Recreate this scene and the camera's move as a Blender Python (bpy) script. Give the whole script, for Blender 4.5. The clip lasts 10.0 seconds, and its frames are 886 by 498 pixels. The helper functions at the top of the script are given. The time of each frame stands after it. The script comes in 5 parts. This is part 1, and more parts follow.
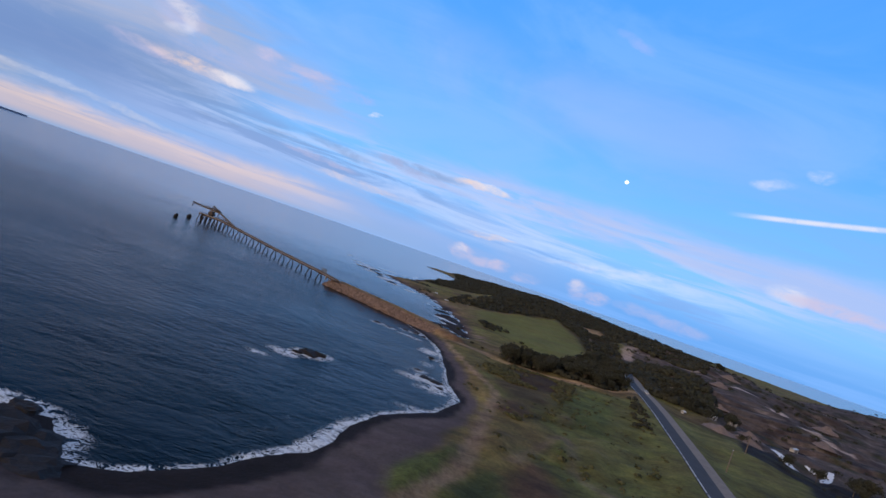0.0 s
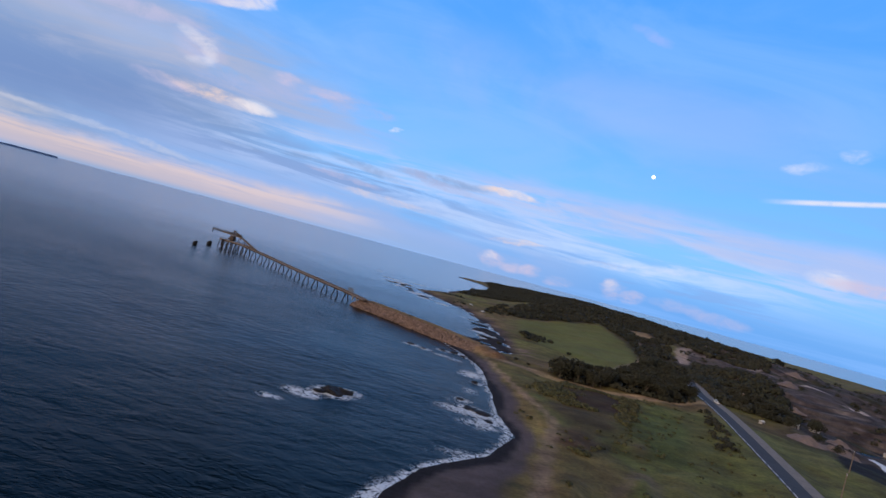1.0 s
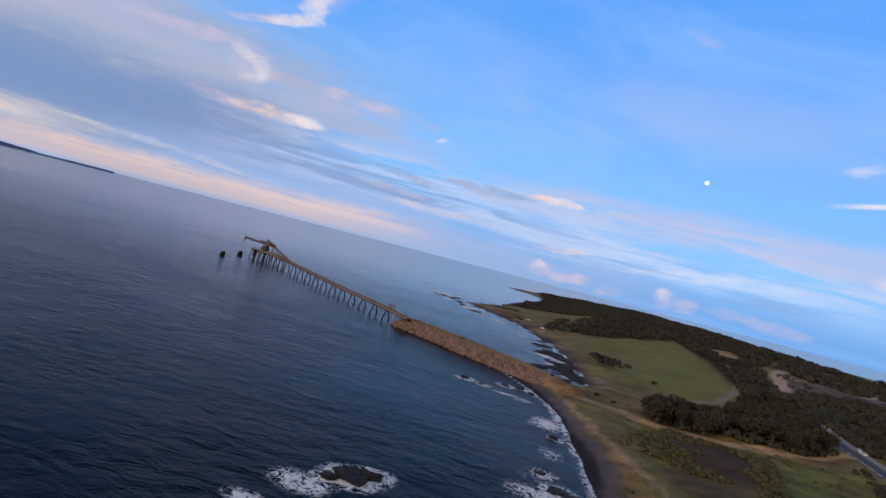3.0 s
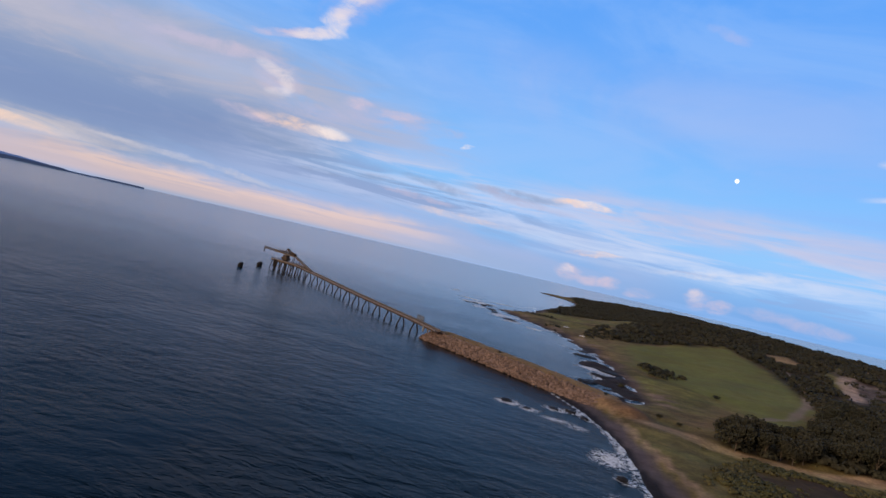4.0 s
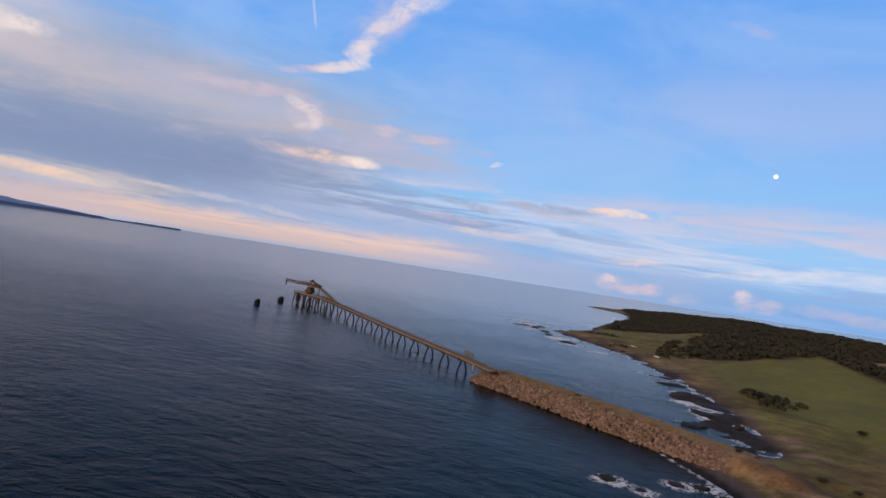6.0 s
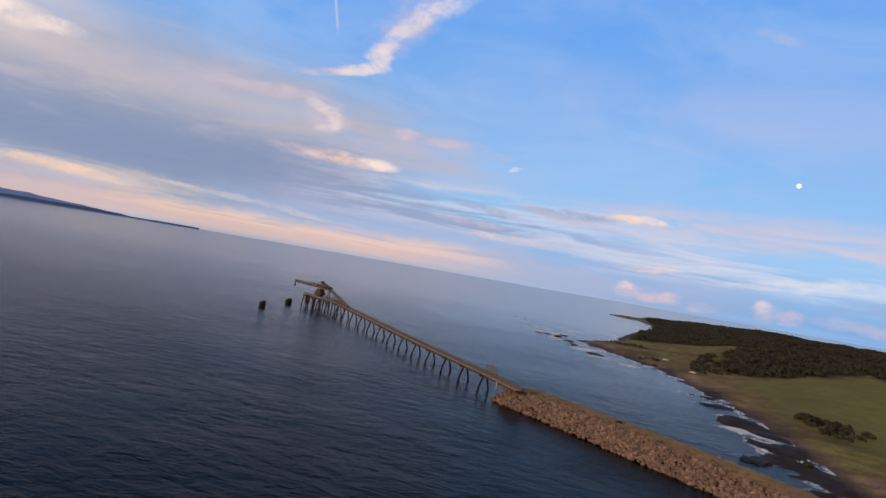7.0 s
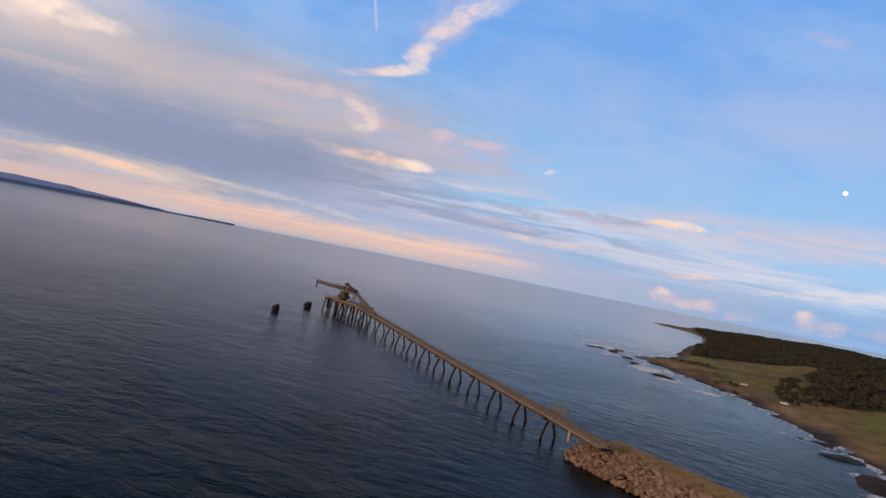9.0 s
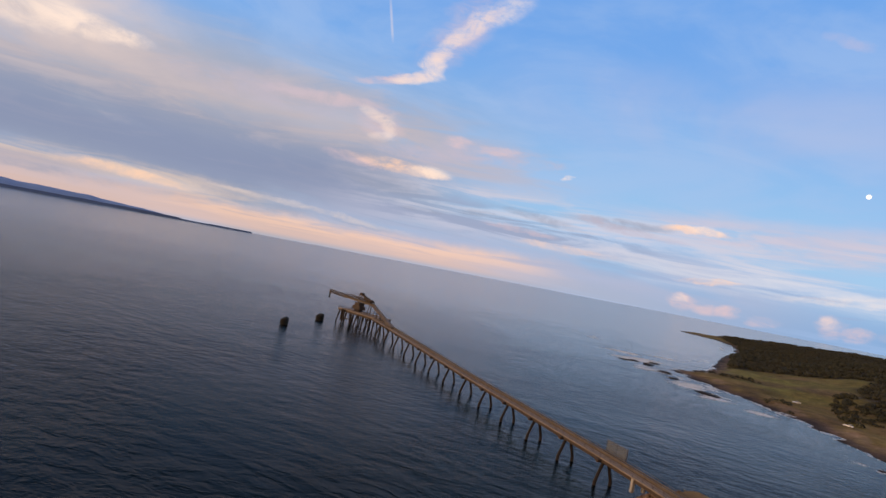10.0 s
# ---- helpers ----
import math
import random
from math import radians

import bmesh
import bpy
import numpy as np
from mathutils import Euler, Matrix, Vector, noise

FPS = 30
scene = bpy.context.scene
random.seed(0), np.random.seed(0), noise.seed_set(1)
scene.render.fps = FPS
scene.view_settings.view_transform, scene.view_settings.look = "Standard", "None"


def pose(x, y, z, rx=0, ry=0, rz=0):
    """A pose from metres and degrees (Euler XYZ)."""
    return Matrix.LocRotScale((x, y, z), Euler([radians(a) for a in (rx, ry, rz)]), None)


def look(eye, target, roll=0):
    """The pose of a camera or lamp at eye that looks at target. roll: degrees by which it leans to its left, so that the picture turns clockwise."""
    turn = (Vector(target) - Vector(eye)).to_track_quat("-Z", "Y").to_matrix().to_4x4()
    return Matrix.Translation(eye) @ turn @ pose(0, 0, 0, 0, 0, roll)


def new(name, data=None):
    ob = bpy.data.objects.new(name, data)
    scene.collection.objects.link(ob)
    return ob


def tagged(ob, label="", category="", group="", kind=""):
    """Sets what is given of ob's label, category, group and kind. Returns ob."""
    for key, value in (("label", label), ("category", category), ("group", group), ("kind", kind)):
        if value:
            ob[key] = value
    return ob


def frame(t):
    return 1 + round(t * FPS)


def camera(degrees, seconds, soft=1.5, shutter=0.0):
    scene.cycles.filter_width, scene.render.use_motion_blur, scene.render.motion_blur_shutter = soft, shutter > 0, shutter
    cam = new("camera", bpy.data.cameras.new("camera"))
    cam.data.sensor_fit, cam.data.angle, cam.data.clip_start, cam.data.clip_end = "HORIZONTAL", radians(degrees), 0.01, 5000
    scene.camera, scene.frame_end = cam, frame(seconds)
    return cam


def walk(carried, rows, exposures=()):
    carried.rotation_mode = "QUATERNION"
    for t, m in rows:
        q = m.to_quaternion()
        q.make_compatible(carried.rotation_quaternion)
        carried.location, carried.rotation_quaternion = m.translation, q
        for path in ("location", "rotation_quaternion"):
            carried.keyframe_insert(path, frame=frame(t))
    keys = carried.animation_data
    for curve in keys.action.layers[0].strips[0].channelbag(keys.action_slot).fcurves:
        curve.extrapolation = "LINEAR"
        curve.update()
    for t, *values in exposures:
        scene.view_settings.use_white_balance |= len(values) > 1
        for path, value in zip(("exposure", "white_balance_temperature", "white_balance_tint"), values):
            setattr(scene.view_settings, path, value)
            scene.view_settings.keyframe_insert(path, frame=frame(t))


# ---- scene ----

# ---- camera and its walk ----
cam = camera(69.7, 10.0, soft=1.5)
PATH = [
    (0, (6.97, 4.048, 52.106), (6.922, 6.048, 52.118), 19.1),
    (0.5, (5.268, 22.415, 51.918), (5.168, 24.412, 51.93), 17.0),
    (1, (3.556, 40.614, 51.627), (3.411, 42.609, 51.642), 15.0),
    (1.5, (1.618, 58.638, 51.25), (1.436, 60.63, 51.267), 13.9),
    (2, (-0.71, 76.528, 50.845), (-0.929, 78.516, 50.862), 13.9),
    (2.5, (-3.524, 94.385, 50.452), (-3.781, 96.368, 50.464), 14.4),
    (2.7, (-4.864, 101.526, 50.335), (-5.137, 103.507, 50.344), 14.5),
    (4, (-14.831, 147.855, 48.368), (-15.214, 149.818, 48.375), 13.0),
    (4.5, (-18.966, 165.388, 47.938), (-19.386, 167.344, 47.952), 11.2),
    (5, (-23.331, 182.564, 47.578), (-23.782, 184.513, 47.603), 10.0),
    (5.5, (-27.82, 199.309, 47.33), (-28.3, 201.25, 47.368), 9.3),
    (5.7, (-29.689, 205.847, 47.268), (-30.18, 207.786, 47.312), 8.9),
    (7, (-42.433, 247.298, 46.227), (-42.99, 249.218, 46.279), 9.9),
    (7.5, (-47.743, 262.779, 46.039), (-48.323, 264.692, 46.088), 10.4),
    (8, (-53.504, 277.887, 45.901), (-54.105, 279.794, 45.945), 10.8),
    (8.5, (-59.663, 292.747, 45.813), (-60.29, 294.646, 45.853), 11.1),
    (9, (-66.143, 307.389, 45.74), (-66.799, 309.278, 45.776), 11.2),
    (9.5, (-72.848, 321.828, 45.679), (-73.532, 323.708, 45.719), 11.1),
    (10, (-79.642, 336.086, 45.588), (-80.351, 337.956, 45.635), 10.9),
]
# the clip's camera goes from a cold to a warm balance as it turns towards the glow
BALANCE = [(0.0, 0.0, 5700, 4), (2.0, 0.0, 6000, 5), (4.5, 0.0, 6700, 8), (7.5, 0.03, 7700, 11), (10.0, 0.05, 8250, 12)]
walk(cam, [(t, look(eye, ahead, roll)) for t, eye, ahead, roll in PATH], BALANCE)

# ---- node helpers ----


class Sock:
    """A node socket that can be used in sums."""

    def __init__(self, tree, s):
        self.tree, self.s = tree, s

    def op(self, kind, *others):
        n = self.tree.nodes.new("ShaderNodeMath")
        n.operation = kind
        for k, v in enumerate((self, *others)):
            if isinstance(v, Sock):
                self.tree.links.new(v.s, n.inputs[k])
            else:
                n.inputs[k].default_value = v
        return Sock(self.tree, n.outputs[0])

    def __add__(self, o):
        return self.op("ADD", o)

    def __sub__(self, o):
        return self.op("SUBTRACT", o)

    def __mul__(self, o):
        return self.op("MULTIPLY", o)

    def __truediv__(self, o):
        return self.op("DIVIDE", o)

    def ramp(self, lo, hi, to0=0.0, to1=1.0):
        n = self.tree.nodes.new("ShaderNodeMapRange")
        n.interpolation_type = "SMOOTHSTEP"
        self.tree.links.new(self.s, n.inputs[0])
        for k, v in enumerate((lo, hi, to0, to1)):
            n.inputs[k + 1].default_value = v
        return Sock(self.tree, n.outputs[0])


def noise_of(tree, vector, scale, detail=4.0, rough=0.55, warp=0.0):
    n = tree.nodes.new("ShaderNodeTexNoise")
    n.inputs["Scale"].default_value, n.inputs["Detail"].default_value = scale, detail
    n.inputs["Roughness"].default_value, n.inputs["Distortion"].default_value = rough, warp
    tree.links.new(vector.s if isinstance(vector, Sock) else vector, n.inputs["Vector"])
    return Sock(tree, n.outputs["Fac"])


def vec(tree, x, y, z=0.0):
    n = tree.nodes.new("ShaderNodeCombineXYZ")
    for k, v in enumerate((x, y, z)):
        if isinstance(v, Sock):
            tree.links.new(v.s, n.inputs[k])
        else:
            n.inputs[k].default_value = v
    return n.outputs[0]


def blend(tree, fac, a, b, kind="MIX"):
    n = tree.nodes.new("ShaderNodeMix")
    n.data_type, n.blend_type = "RGBA", kind
    for k, v in ((0, fac), (6, a), (7, b)):
        if isinstance(v, Sock):
            tree.links.new(v.s, n.inputs[k])
        elif isinstance(v, bpy.types.NodeSocket):
            tree.links.new(v, n.inputs[k])
        elif isinstance(v, tuple):
            n.inputs[k].default_value = (*v, 1.0)
        else:
            n.inputs[k].default_value = v
    return n.outputs[2]


# ---- world: evening sky with cloud layers ----
SUN_AZ, SUN_EL = radians(138), radians(13)   # azimuth to the left of +y
world = bpy.data.worlds.new("evening_sky")
scene.world = world
world.use_nodes = True
wt = world.node_tree
wt.nodes.clear()
sky = wt.nodes.new("ShaderNodeTexSky")
sky.sky_type, sky.sun_disc = "NISHITA", False
sky.sun_elevation, sky.sun_rotation = SUN_EL, -SUN_AZ
sky.air_density, sky.dust_density, sky.ozone_density = 1.3, 0.4, 3.0
coord = wt.nodes.new("ShaderNodeTexCoord").outputs["Generated"]
split = wt.nodes.new("ShaderNodeSeparateXYZ")
wt.links.new(coord, split.inputs[0])
dx, dy, dz = (Sock(wt, s) for s in split.outputs)
AZ = ((dx * -1.0).op("ARCTAN2", dy) * (180 / math.pi) - 1.1) * 1.031
EL = dz.op("ARCSINE") * (180 / math.pi * 1.015)


def tilted(x, y, z=0.0, sx=1.0, sy=1.0):
    return vec(wt, x * sx, y * sy, z)


W1 = noise_of(wt, tilted(AZ, EL, 0.0, 0.11, 0.30), 1.0, 3, 0.5) - 0.5
W2 = noise_of(wt, tilted(AZ, EL, 9.0, 0.11, 0.30), 1.0, 3, 0.5) - 0.5
W3 = noise_of(wt, tilted(AZ, EL, 3.0, 0.55, 1.10), 1.0, 6, 0.62) - 0.5
W4 = noise_of(wt, tilted(AZ, EL, 6.0, 0.55, 1.10), 1.0, 6, 0.62) - 0.5
AZW = AZ + W1 * 3.0 + W3 * 1.25          # the sky's coordinates, bent so that no cloud has a plain outline
ELW = EL + W2 * 1.1 + W4 * 0.65
LAYY = (EL + 5.0).op("LOGARITHM", 2.718) * 26.0   # streaks draw together towards the horizon
streak = noise_of(wt, tilted(AZ, LAYY, 1.5, 0.045, 0.13), 1.0, 7, 0.58, 0.6)
streak2 = noise_of(wt, tilted(AZ, LAYY, 7.0, 0.09, 0.30), 1.0, 7, 0.6, 0.8)
broad = noise_of(wt, tilted(AZ, LAYY, 3.3, 0.05, 0.07), 1.0, 6, 0.55, 0.5)
lumps = noise_of(wt, tilted(AZ, EL, 2.0, 0.30, 0.62), 1.0, 8, 0.66, 0.5)


def puff_group():
    """A cloud of uneven outline, as a node group: where in the bent sky, its middle, half-sizes and turn."""
    g = bpy.data.node_groups.new("puff", "ShaderNodeTree")
    names = ("az", "el", "lumps", "az0", "el0", "wide", "high", "c", "s")
    for n in names:
        g.interface.new_socket(n, in_out="INPUT", socket_type="NodeSocketFloat")
    g.interface.new_socket("mask", in_out="OUTPUT", socket_type="NodeSocketFloat")
    gi, go = g.nodes.new("NodeGroupInput"), g.nodes.new("NodeGroupOutput")
    v = {n: Sock(g, gi.outputs[k]) for k, n in enumerate(names)}
    u, w = v["az"] - v["az0"], v["el"] - v["el0"]
    p, q = (u * v["c"] + w * v["s"]) / v["wide"], (w * v["c"] - u * v["s"]) / v["high"]
    mask = (p * p + q * q).ramp(2.0, 0.1) * v["lumps"].ramp(0.32, 0.66, 0.15, 1.0)
    g.links.new(mask.s, go.inputs[0])
    return g


PUFF = puff_group()


def puff(az, el, wide, high, turn=0.0):
    """A cloud at a place in the sky, in degrees."""
    n = wt.nodes.new("ShaderNodeGroup")
    n.node_tree = PUFF
    for k, src in enumerate((AZW, ELW, lumps)):
        wt.links.new(src.s, n.inputs[k])
    for k, value in enumerate((az, el, wide, high, math.cos(radians(turn)), math.sin(radians(turn)))):
        n.inputs[k + 3].default_value = value
    return Sock(wt, n.outputs[0])


def bandmask(lo, hi, soft, az_lo, az_hi, az_soft, warped=True):
    e, a = (ELW, AZW) if warped else (EL, AZ)
    return e.ramp(lo - soft, lo + soft) * e.ramp(hi + soft, hi - soft) * a.ramp(az_lo - az_soft, az_lo + az_soft) * a.ramp(az_hi + az_soft, az_hi - az_soft)


def over(under, colour, mask, strength=1.0):
    return blend(wt, mask * strength, under, colour)


def lum(r, g, b):
    """A cloud's colour, given at the strength of the sky's background."""
    return (r * 10.0, g * 10.0, b * 10.0)


c = blend(wt, EL.ramp(4.0, 24.0), lum(0.22, 0.50, 0.97), lum(0.105, 0.355, 0.96))
c = blend(wt, 0.18, c, sky.outputs[0])
c = over(c, lum(0.155, 0.345, 0.72), EL.ramp(5.0, -0.5), 0.9)
c = over(c, lum(0.33, 0.41, 0.62), EL.ramp(3.2, 0.0) * AZ.ramp(-22.0, 8.0), 0.85)                  # haze over the sea                                  # duller blue low down
c = over(c, lum(0.30, 0.355, 0.50), AZ.ramp(8.0, 44.0) * EL.ramp(18.5, 12.0), 0.85)             # thin overcast towards the glow
c = over(c, lum(0.30, 0.48, 0.86), streak.ramp(0.40, 0.66) * EL.ramp(32.0, 20.0), 0.45)
c = over(c, lum(0.33, 0.45, 0.80), bandmask(13.5, 19.0, 2.2, -26, 14, 8) * broad.ramp(0.30, 0.55), 0.55)
c = over(c, lum(0.215, 0.41, 0.86), bandmask(8.5, 14.5, 1.6, -40, -16, 8) * streak.ramp(0.4, 0.6), 0.5)
# added unseen cloud: dim overhead to darken the water, warm behind to warm land
c = over(c, lum(0.115, 0.14, 0.205), EL.ramp(26.0, 46.0) * broad.ramp(0.2, 0.6, 0.75, 1.0), 0.85)
c = over(c, lum(0.48, 0.37, 0.30), AZ.op("ABSOLUTE").ramp(72.0, 112.0) * EL.ramp(-2, 0) * streak.ramp(0.25, 0.65, 0.7, 1.0), 0.9)
# the grey bank over the bay
c = over(c, lum(0.225, 0.300, 0.490), bandmask(3.2, 9.6, 1.6, 22, 75, 8) * broad.ramp(0.22, 0.46), 0.92)
c = over(c, lum(0.21, 0.30, 0.53), bandmask(4.0, 7.4, 1.2, 28, 48, 5) * streak2.ramp(0.34, 0.60), 0.7)
c = over(c, lum(0.37, 0.37, 0.48), bandmask(8.2, 13.0, 1.8, 20, 75, 8) * streak2.ramp(0.32, 0.62), 0.8)
c = over(c, lum(0.40, 0.42, 0.58), bandmask(6.5, 11.0, 1.4, 12, 30, 6) * streak2.ramp(0.40, 0.64), 0.7)
c = over(c, lum(0.43, 0.43, 0.55), bandmask(11.0, 15.0, 1.8, 42, 80, 8) * broad.ramp(0.30, 0.6), 0.7)
c = over(c, lum(0.43, 0.44, 0.57), streak2.ramp(0.48, 0.68) * EL.ramp(3, 6) * EL.ramp(20.0, 11.0) * AZ.ramp(16.0, 30.0), 0.5)
c = over(c, lum(0.185, 0.255, 0.460), bandmask(3.4, 7.4, 1.7, 27, 66, 6) * broad.ramp(0.24, 0.46, 0.35, 1.0), 0.8)
c = over(c, lum(0.44, 0.435, 0.55), bandmask(9.4, 12.2, 1.6, 26, 66, 6) * broad.ramp(0.30, 0.52, 0.3, 1.0), 0.65)
c = over(c, lum(0.62, 0.56, 0.61), bandmask(11.0, 16.0, 1.6, 48, 80, 5) * broad.ramp(0.28, 0.5, 0.4, 1.0), 0.75)
# layered streaks across the middle
c = over(c, lum(0.35, 0.42, 0.66), bandmask(0.8, 4.6, 1.0, -8, 32, 8) * broad.ramp(0.25, 0.5), 0.75)
c = over(c, lum(0.50, 0.56, 0.78), bandmask(3.6, 7.6, 1.0, -34, 26, 8) * streak2.ramp(0.40, 0.62), 0.75)
c = over(c, lum(0.58, 0.66, 0.86), bandmask(2.4, 4.4, 0.8, -26, 4, 6) * streak2.ramp(0.40, 0.68), 0.6)
c = over(c, lum(0.24, 0.32, 0.55), bandmask(3.0, 6.0, 0.8, 2, 28, 6) * streak2.ramp(0.50, 0.36), 0.75)
c = over(c, lum(0.26, 0.37, 0.66), bandmask(1.4, 3.6, 0.7, -26, 2, 6) * streak2.ramp(0.50, 0.38), 0.5)
c = over(c, lum(0.52, 0.49, 0.66), bandmask(5.6, 8.2, 0.9, -40, 2, 6) * streak.ramp(0.40, 0.58), 0.6)
WARM, PINK, WHITE = lum(0.93, 0.63, 0.48), lum(0.62, 0.50, 0.61), lum(0.82, 0.73, 0.74)
LILAC, GREY = lum(0.42, 0.43, 0.62), lum(0.24, 0.30, 0.47)
c = over(c, lum(0.62, 0.46, 0.45), EL.ramp(-0.6, 0.1) * (EL + W4 * 1.2 + W2 * 1.0).ramp(2.4, 0.7) * AZ.ramp(5.0, 22.0), 0.7)
c = over(c, WARM, bandmask(0.6, 1.8, 0.7, 11, 44, 5) * streak2.ramp(0.34, 0.60), 0.42)
c = over(c, lum(0.72, 0.58, 0.50), bandmask(1.9, 3.2, 0.6, 38, 60, 5) * streak2.ramp(0.38, 0.60), 0.55)
c = over(c, lum(0.46, 0.42, 0.52), bandmask(0.8, 2.4, 0.7, 52, 80, 4), 0.7)
c = over(c, lum(0.33, 0.34, 0.47), bandmask(1.8, 2.5, 0.3, 50, 62, 3), 0.5)
PUFFS = [
    (17.6, 5.1, 2.4, 0.24, 2, GREY, 0.8), (23.0, 4.4, 1.4, 0.18, -4, GREY, 0.7), (11.5, 5.6, 3.6, 0.35, 6, GREY, 0.6), (5.0, 6.5, 4.4, 0.36, -2, GREY, 0.7), (27.0, 6.3, 4.5, 0.8, 3, GREY, 0.6),
    (24.0, 9.4, 4.5, 0.7, -5, LILAC, 0.7), (38.0, 2.3, 6.0, 0.35, 3, GREY, 0.5), (30.0, 2.4, 5.0, 0.3, 3, GREY, 0.45), (54.0, 1.4, 4.5, 0.35, 2, GREY, 0.55),
    # the lit streak under the hook
    (25.8, 8.0, 4.4, 0.42, 1, WARM, 0.75), (22.6, 8.0, 1.9, 0.45, -2, WHITE, 0.75), (30.0, 7.8, 2.4, 0.5, 4, PINK, 0.55),
    # the hook, and the long lit edge that leads to it
    (28.2, 11.4, 2.0, 1.2, 0, PINK, 0.45), (28.8, 12.0, 1.5, 0.4, 12, WHITE, 0.45), (27.2, 11.2, 0.6, 0.9, 0, WHITE, 0.4), (28.0, 10.2, 1.0, 0.4, -12, WHITE, 0.3), (33.5, 12.5, 4.6, 0.5, -3, PINK, 0.55), (39.0, 12.0, 7.0, 1.2, 0, LILAC, 0.5),
    # the soft lilac cloud beside it
    (18.0, 10.5, 4.2, 0.9, -3, LILAC, 0.7), (20.4, 11.2, 1.1, 0.4, 0, PINK, 0.6), (17.0, 10.9, 1.6, 0.35, -4, PINK, 0.55), (13.0, 10.3, 2.2, 0.4, -8, LILAC, 0.55), (10.2, 9.6, 0.55, 0.2, -14, WHITE, 0.7),
    # the bent cloud high up
    (28.0, 15.5, 3.4, 0.36, -14, PINK, 0.7), (26.2, 15.9, 2.2, 0.36, -14, WHITE, 0.6), (24.4, 17.2, 0.9, 1.0, -50, WHITE, 0.75), (23.4, 19.0, 1.6, 0.7, -62, WHITE, 0.7), (21.4, 21.0, 1.9, 0.8, -48, WHITE, 0.6),
    (18.6, 22.7, 2.8, 0.9, -28, WHITE, 0.5), (22.4, 20.4, 4.0, 1.8, -50, PINK, 0.4),
    # heaped clouds low over the headland
    (-1.5, 0.75, 0.95, 0.6, 0, PINK, 0.75), (-1.4, 0.95, 0.6, 0.35, 0, WHITE, 0.4), (-3.6, 0.3, 1.2, 0.4, 0, PINK, 0.7), (-4.9, 0.45, 0.8, 0.45, 0, PINK, 0.75), (-7.7, 0.25, 1.1, 0.4, 0, PINK, 0.6),
    (-12.5, 0.8, 1.0, 0.75, 0, PINK, 0.75), (-12.4, 1.05, 0.7, 0.45, 0, WHITE, 0.4), (-14.5, 0.6, 0.95, 0.55, 0, PINK, 0.85), (-28.8, 5.8, 1.5, 0.7, 0, WHITE, 0.7),
    (-32.5, 5.6, 4.5, 0.55, 1, PINK, 0.85), (-21.5, 0.6, 2.2, 0.5, 0, PINK, 0.4), (-18.0, 0.9, 2.0, 0.5, 0, PINK, 0.3),
    # streaks across the middle
    (-1.6, 6.8, 2.4, 0.26, 1, WARM, 0.85), (-2.4, 6.9, 1.4, 0.26, 1, WHITE, 0.6), (4.5, 6.1, 4.5, 0.35, 6, LILAC, 0.7), (9.0, 3.4, 4.0, 0.3, 0, WARM, 0.45), (13.5, 4.3, 3.2, 0.25, 2, PINK, 0.6),
    (-3.2, 2.8, 2.2, 0.22, -4, WARM, 0.6), (-25.2, 14.1, 1.5, 0.4, -10, WHITE, 0.5), (-28.5, 15.5, 1.0, 0.45, 0, WHITE, 0.4), (-13.0, 3.0, 5.0, 0.35, -7, WHITE, 0.45),
    (53.0, 12.9, 3.2, 0.9, 2, WHITE, 0.75), (57.0, 13.2, 4.0, 1.7, 4, WHITE, 0.6), (49.8, 12.8, 1.6, 0.6, 2, WHITE, 0.6), (48.5, 2.4, 4.4, 0.4, 3, WARM, 0.6),
    (-10.5, 22.5, 1.8, 0.35, 16, PINK, 0.22), (33.0, 2.7, 8.0, 0.22, 3, WHITE, 0.35),
]
for az, el, wide, high, turn, colour, strength in PUFFS:
    c = over(c, colour, puff(az, el, wide, high, turn), strength)


def trail(under, az, el, turn, half, thin, strength):
    """An aircraft's straight trail."""
    co, si = math.cos(radians(turn)), math.sin(radians(turn))
    u, v = (AZ - az) * co + (EL - el) * si, (EL - el) * co - (AZ - az) * si
    return over(under, WHITE, u.op("ABSOLUTE").ramp(half, half * 0.4) * v.op("ABSOLUTE").ramp(thin, thin * 0.17) * lumps.ramp(0.25, 0.55, 0.45, 1.0), strength)


c = trail(c, -29.5, 11.95, -8, 7.5, 0.30, 0.85)
c = trail(c, 29.0, 20.2, 74, 2.2, 0.18, 0.28)
# the moon
MOON_AZ, MOON_EL = radians(-12.07), radians(11.0)
MOON = Vector((-math.sin(MOON_AZ) * math.cos(MOON_EL), math.cos(MOON_AZ) * math.cos(MOON_EL), math.sin(MOON_EL)))
near_moon = dx * MOON.x + dy * MOON.y + dz * MOON.z
c = over(c, lum(1.5, 1.4, 1.3), near_moon.ramp(math.cos(radians(0.20)), math.cos(radians(0.12))))
c = over(c, lum(0.25, 0.31, 0.45), EL.ramp(-0.4, -0.8))
back = wt.nodes.new("ShaderNodeBackground")
back.inputs["Strength"].default_value = 0.113
wt.links.new(c, back.inputs["Color"])
wt.links.new(back.outputs[0], wt.nodes.new("ShaderNodeOutputWorld").inputs["Surface"])

sun = new("sun", bpy.data.lights.new("sun", "SUN"))
sun.data.energy, sun.data.angle, sun.data.color = 1.8, radians(14), (1.0, 0.70, 0.46)
SUN_FROM = Vector((-math.sin(SUN_AZ) * math.cos(SUN_EL), math.cos(SUN_AZ) * math.cos(SUN_EL), math.sin(SUN_EL)))
sun.matrix_world = look(SUN_FROM * 500, (0, 0, 0))

# ---- materials ----


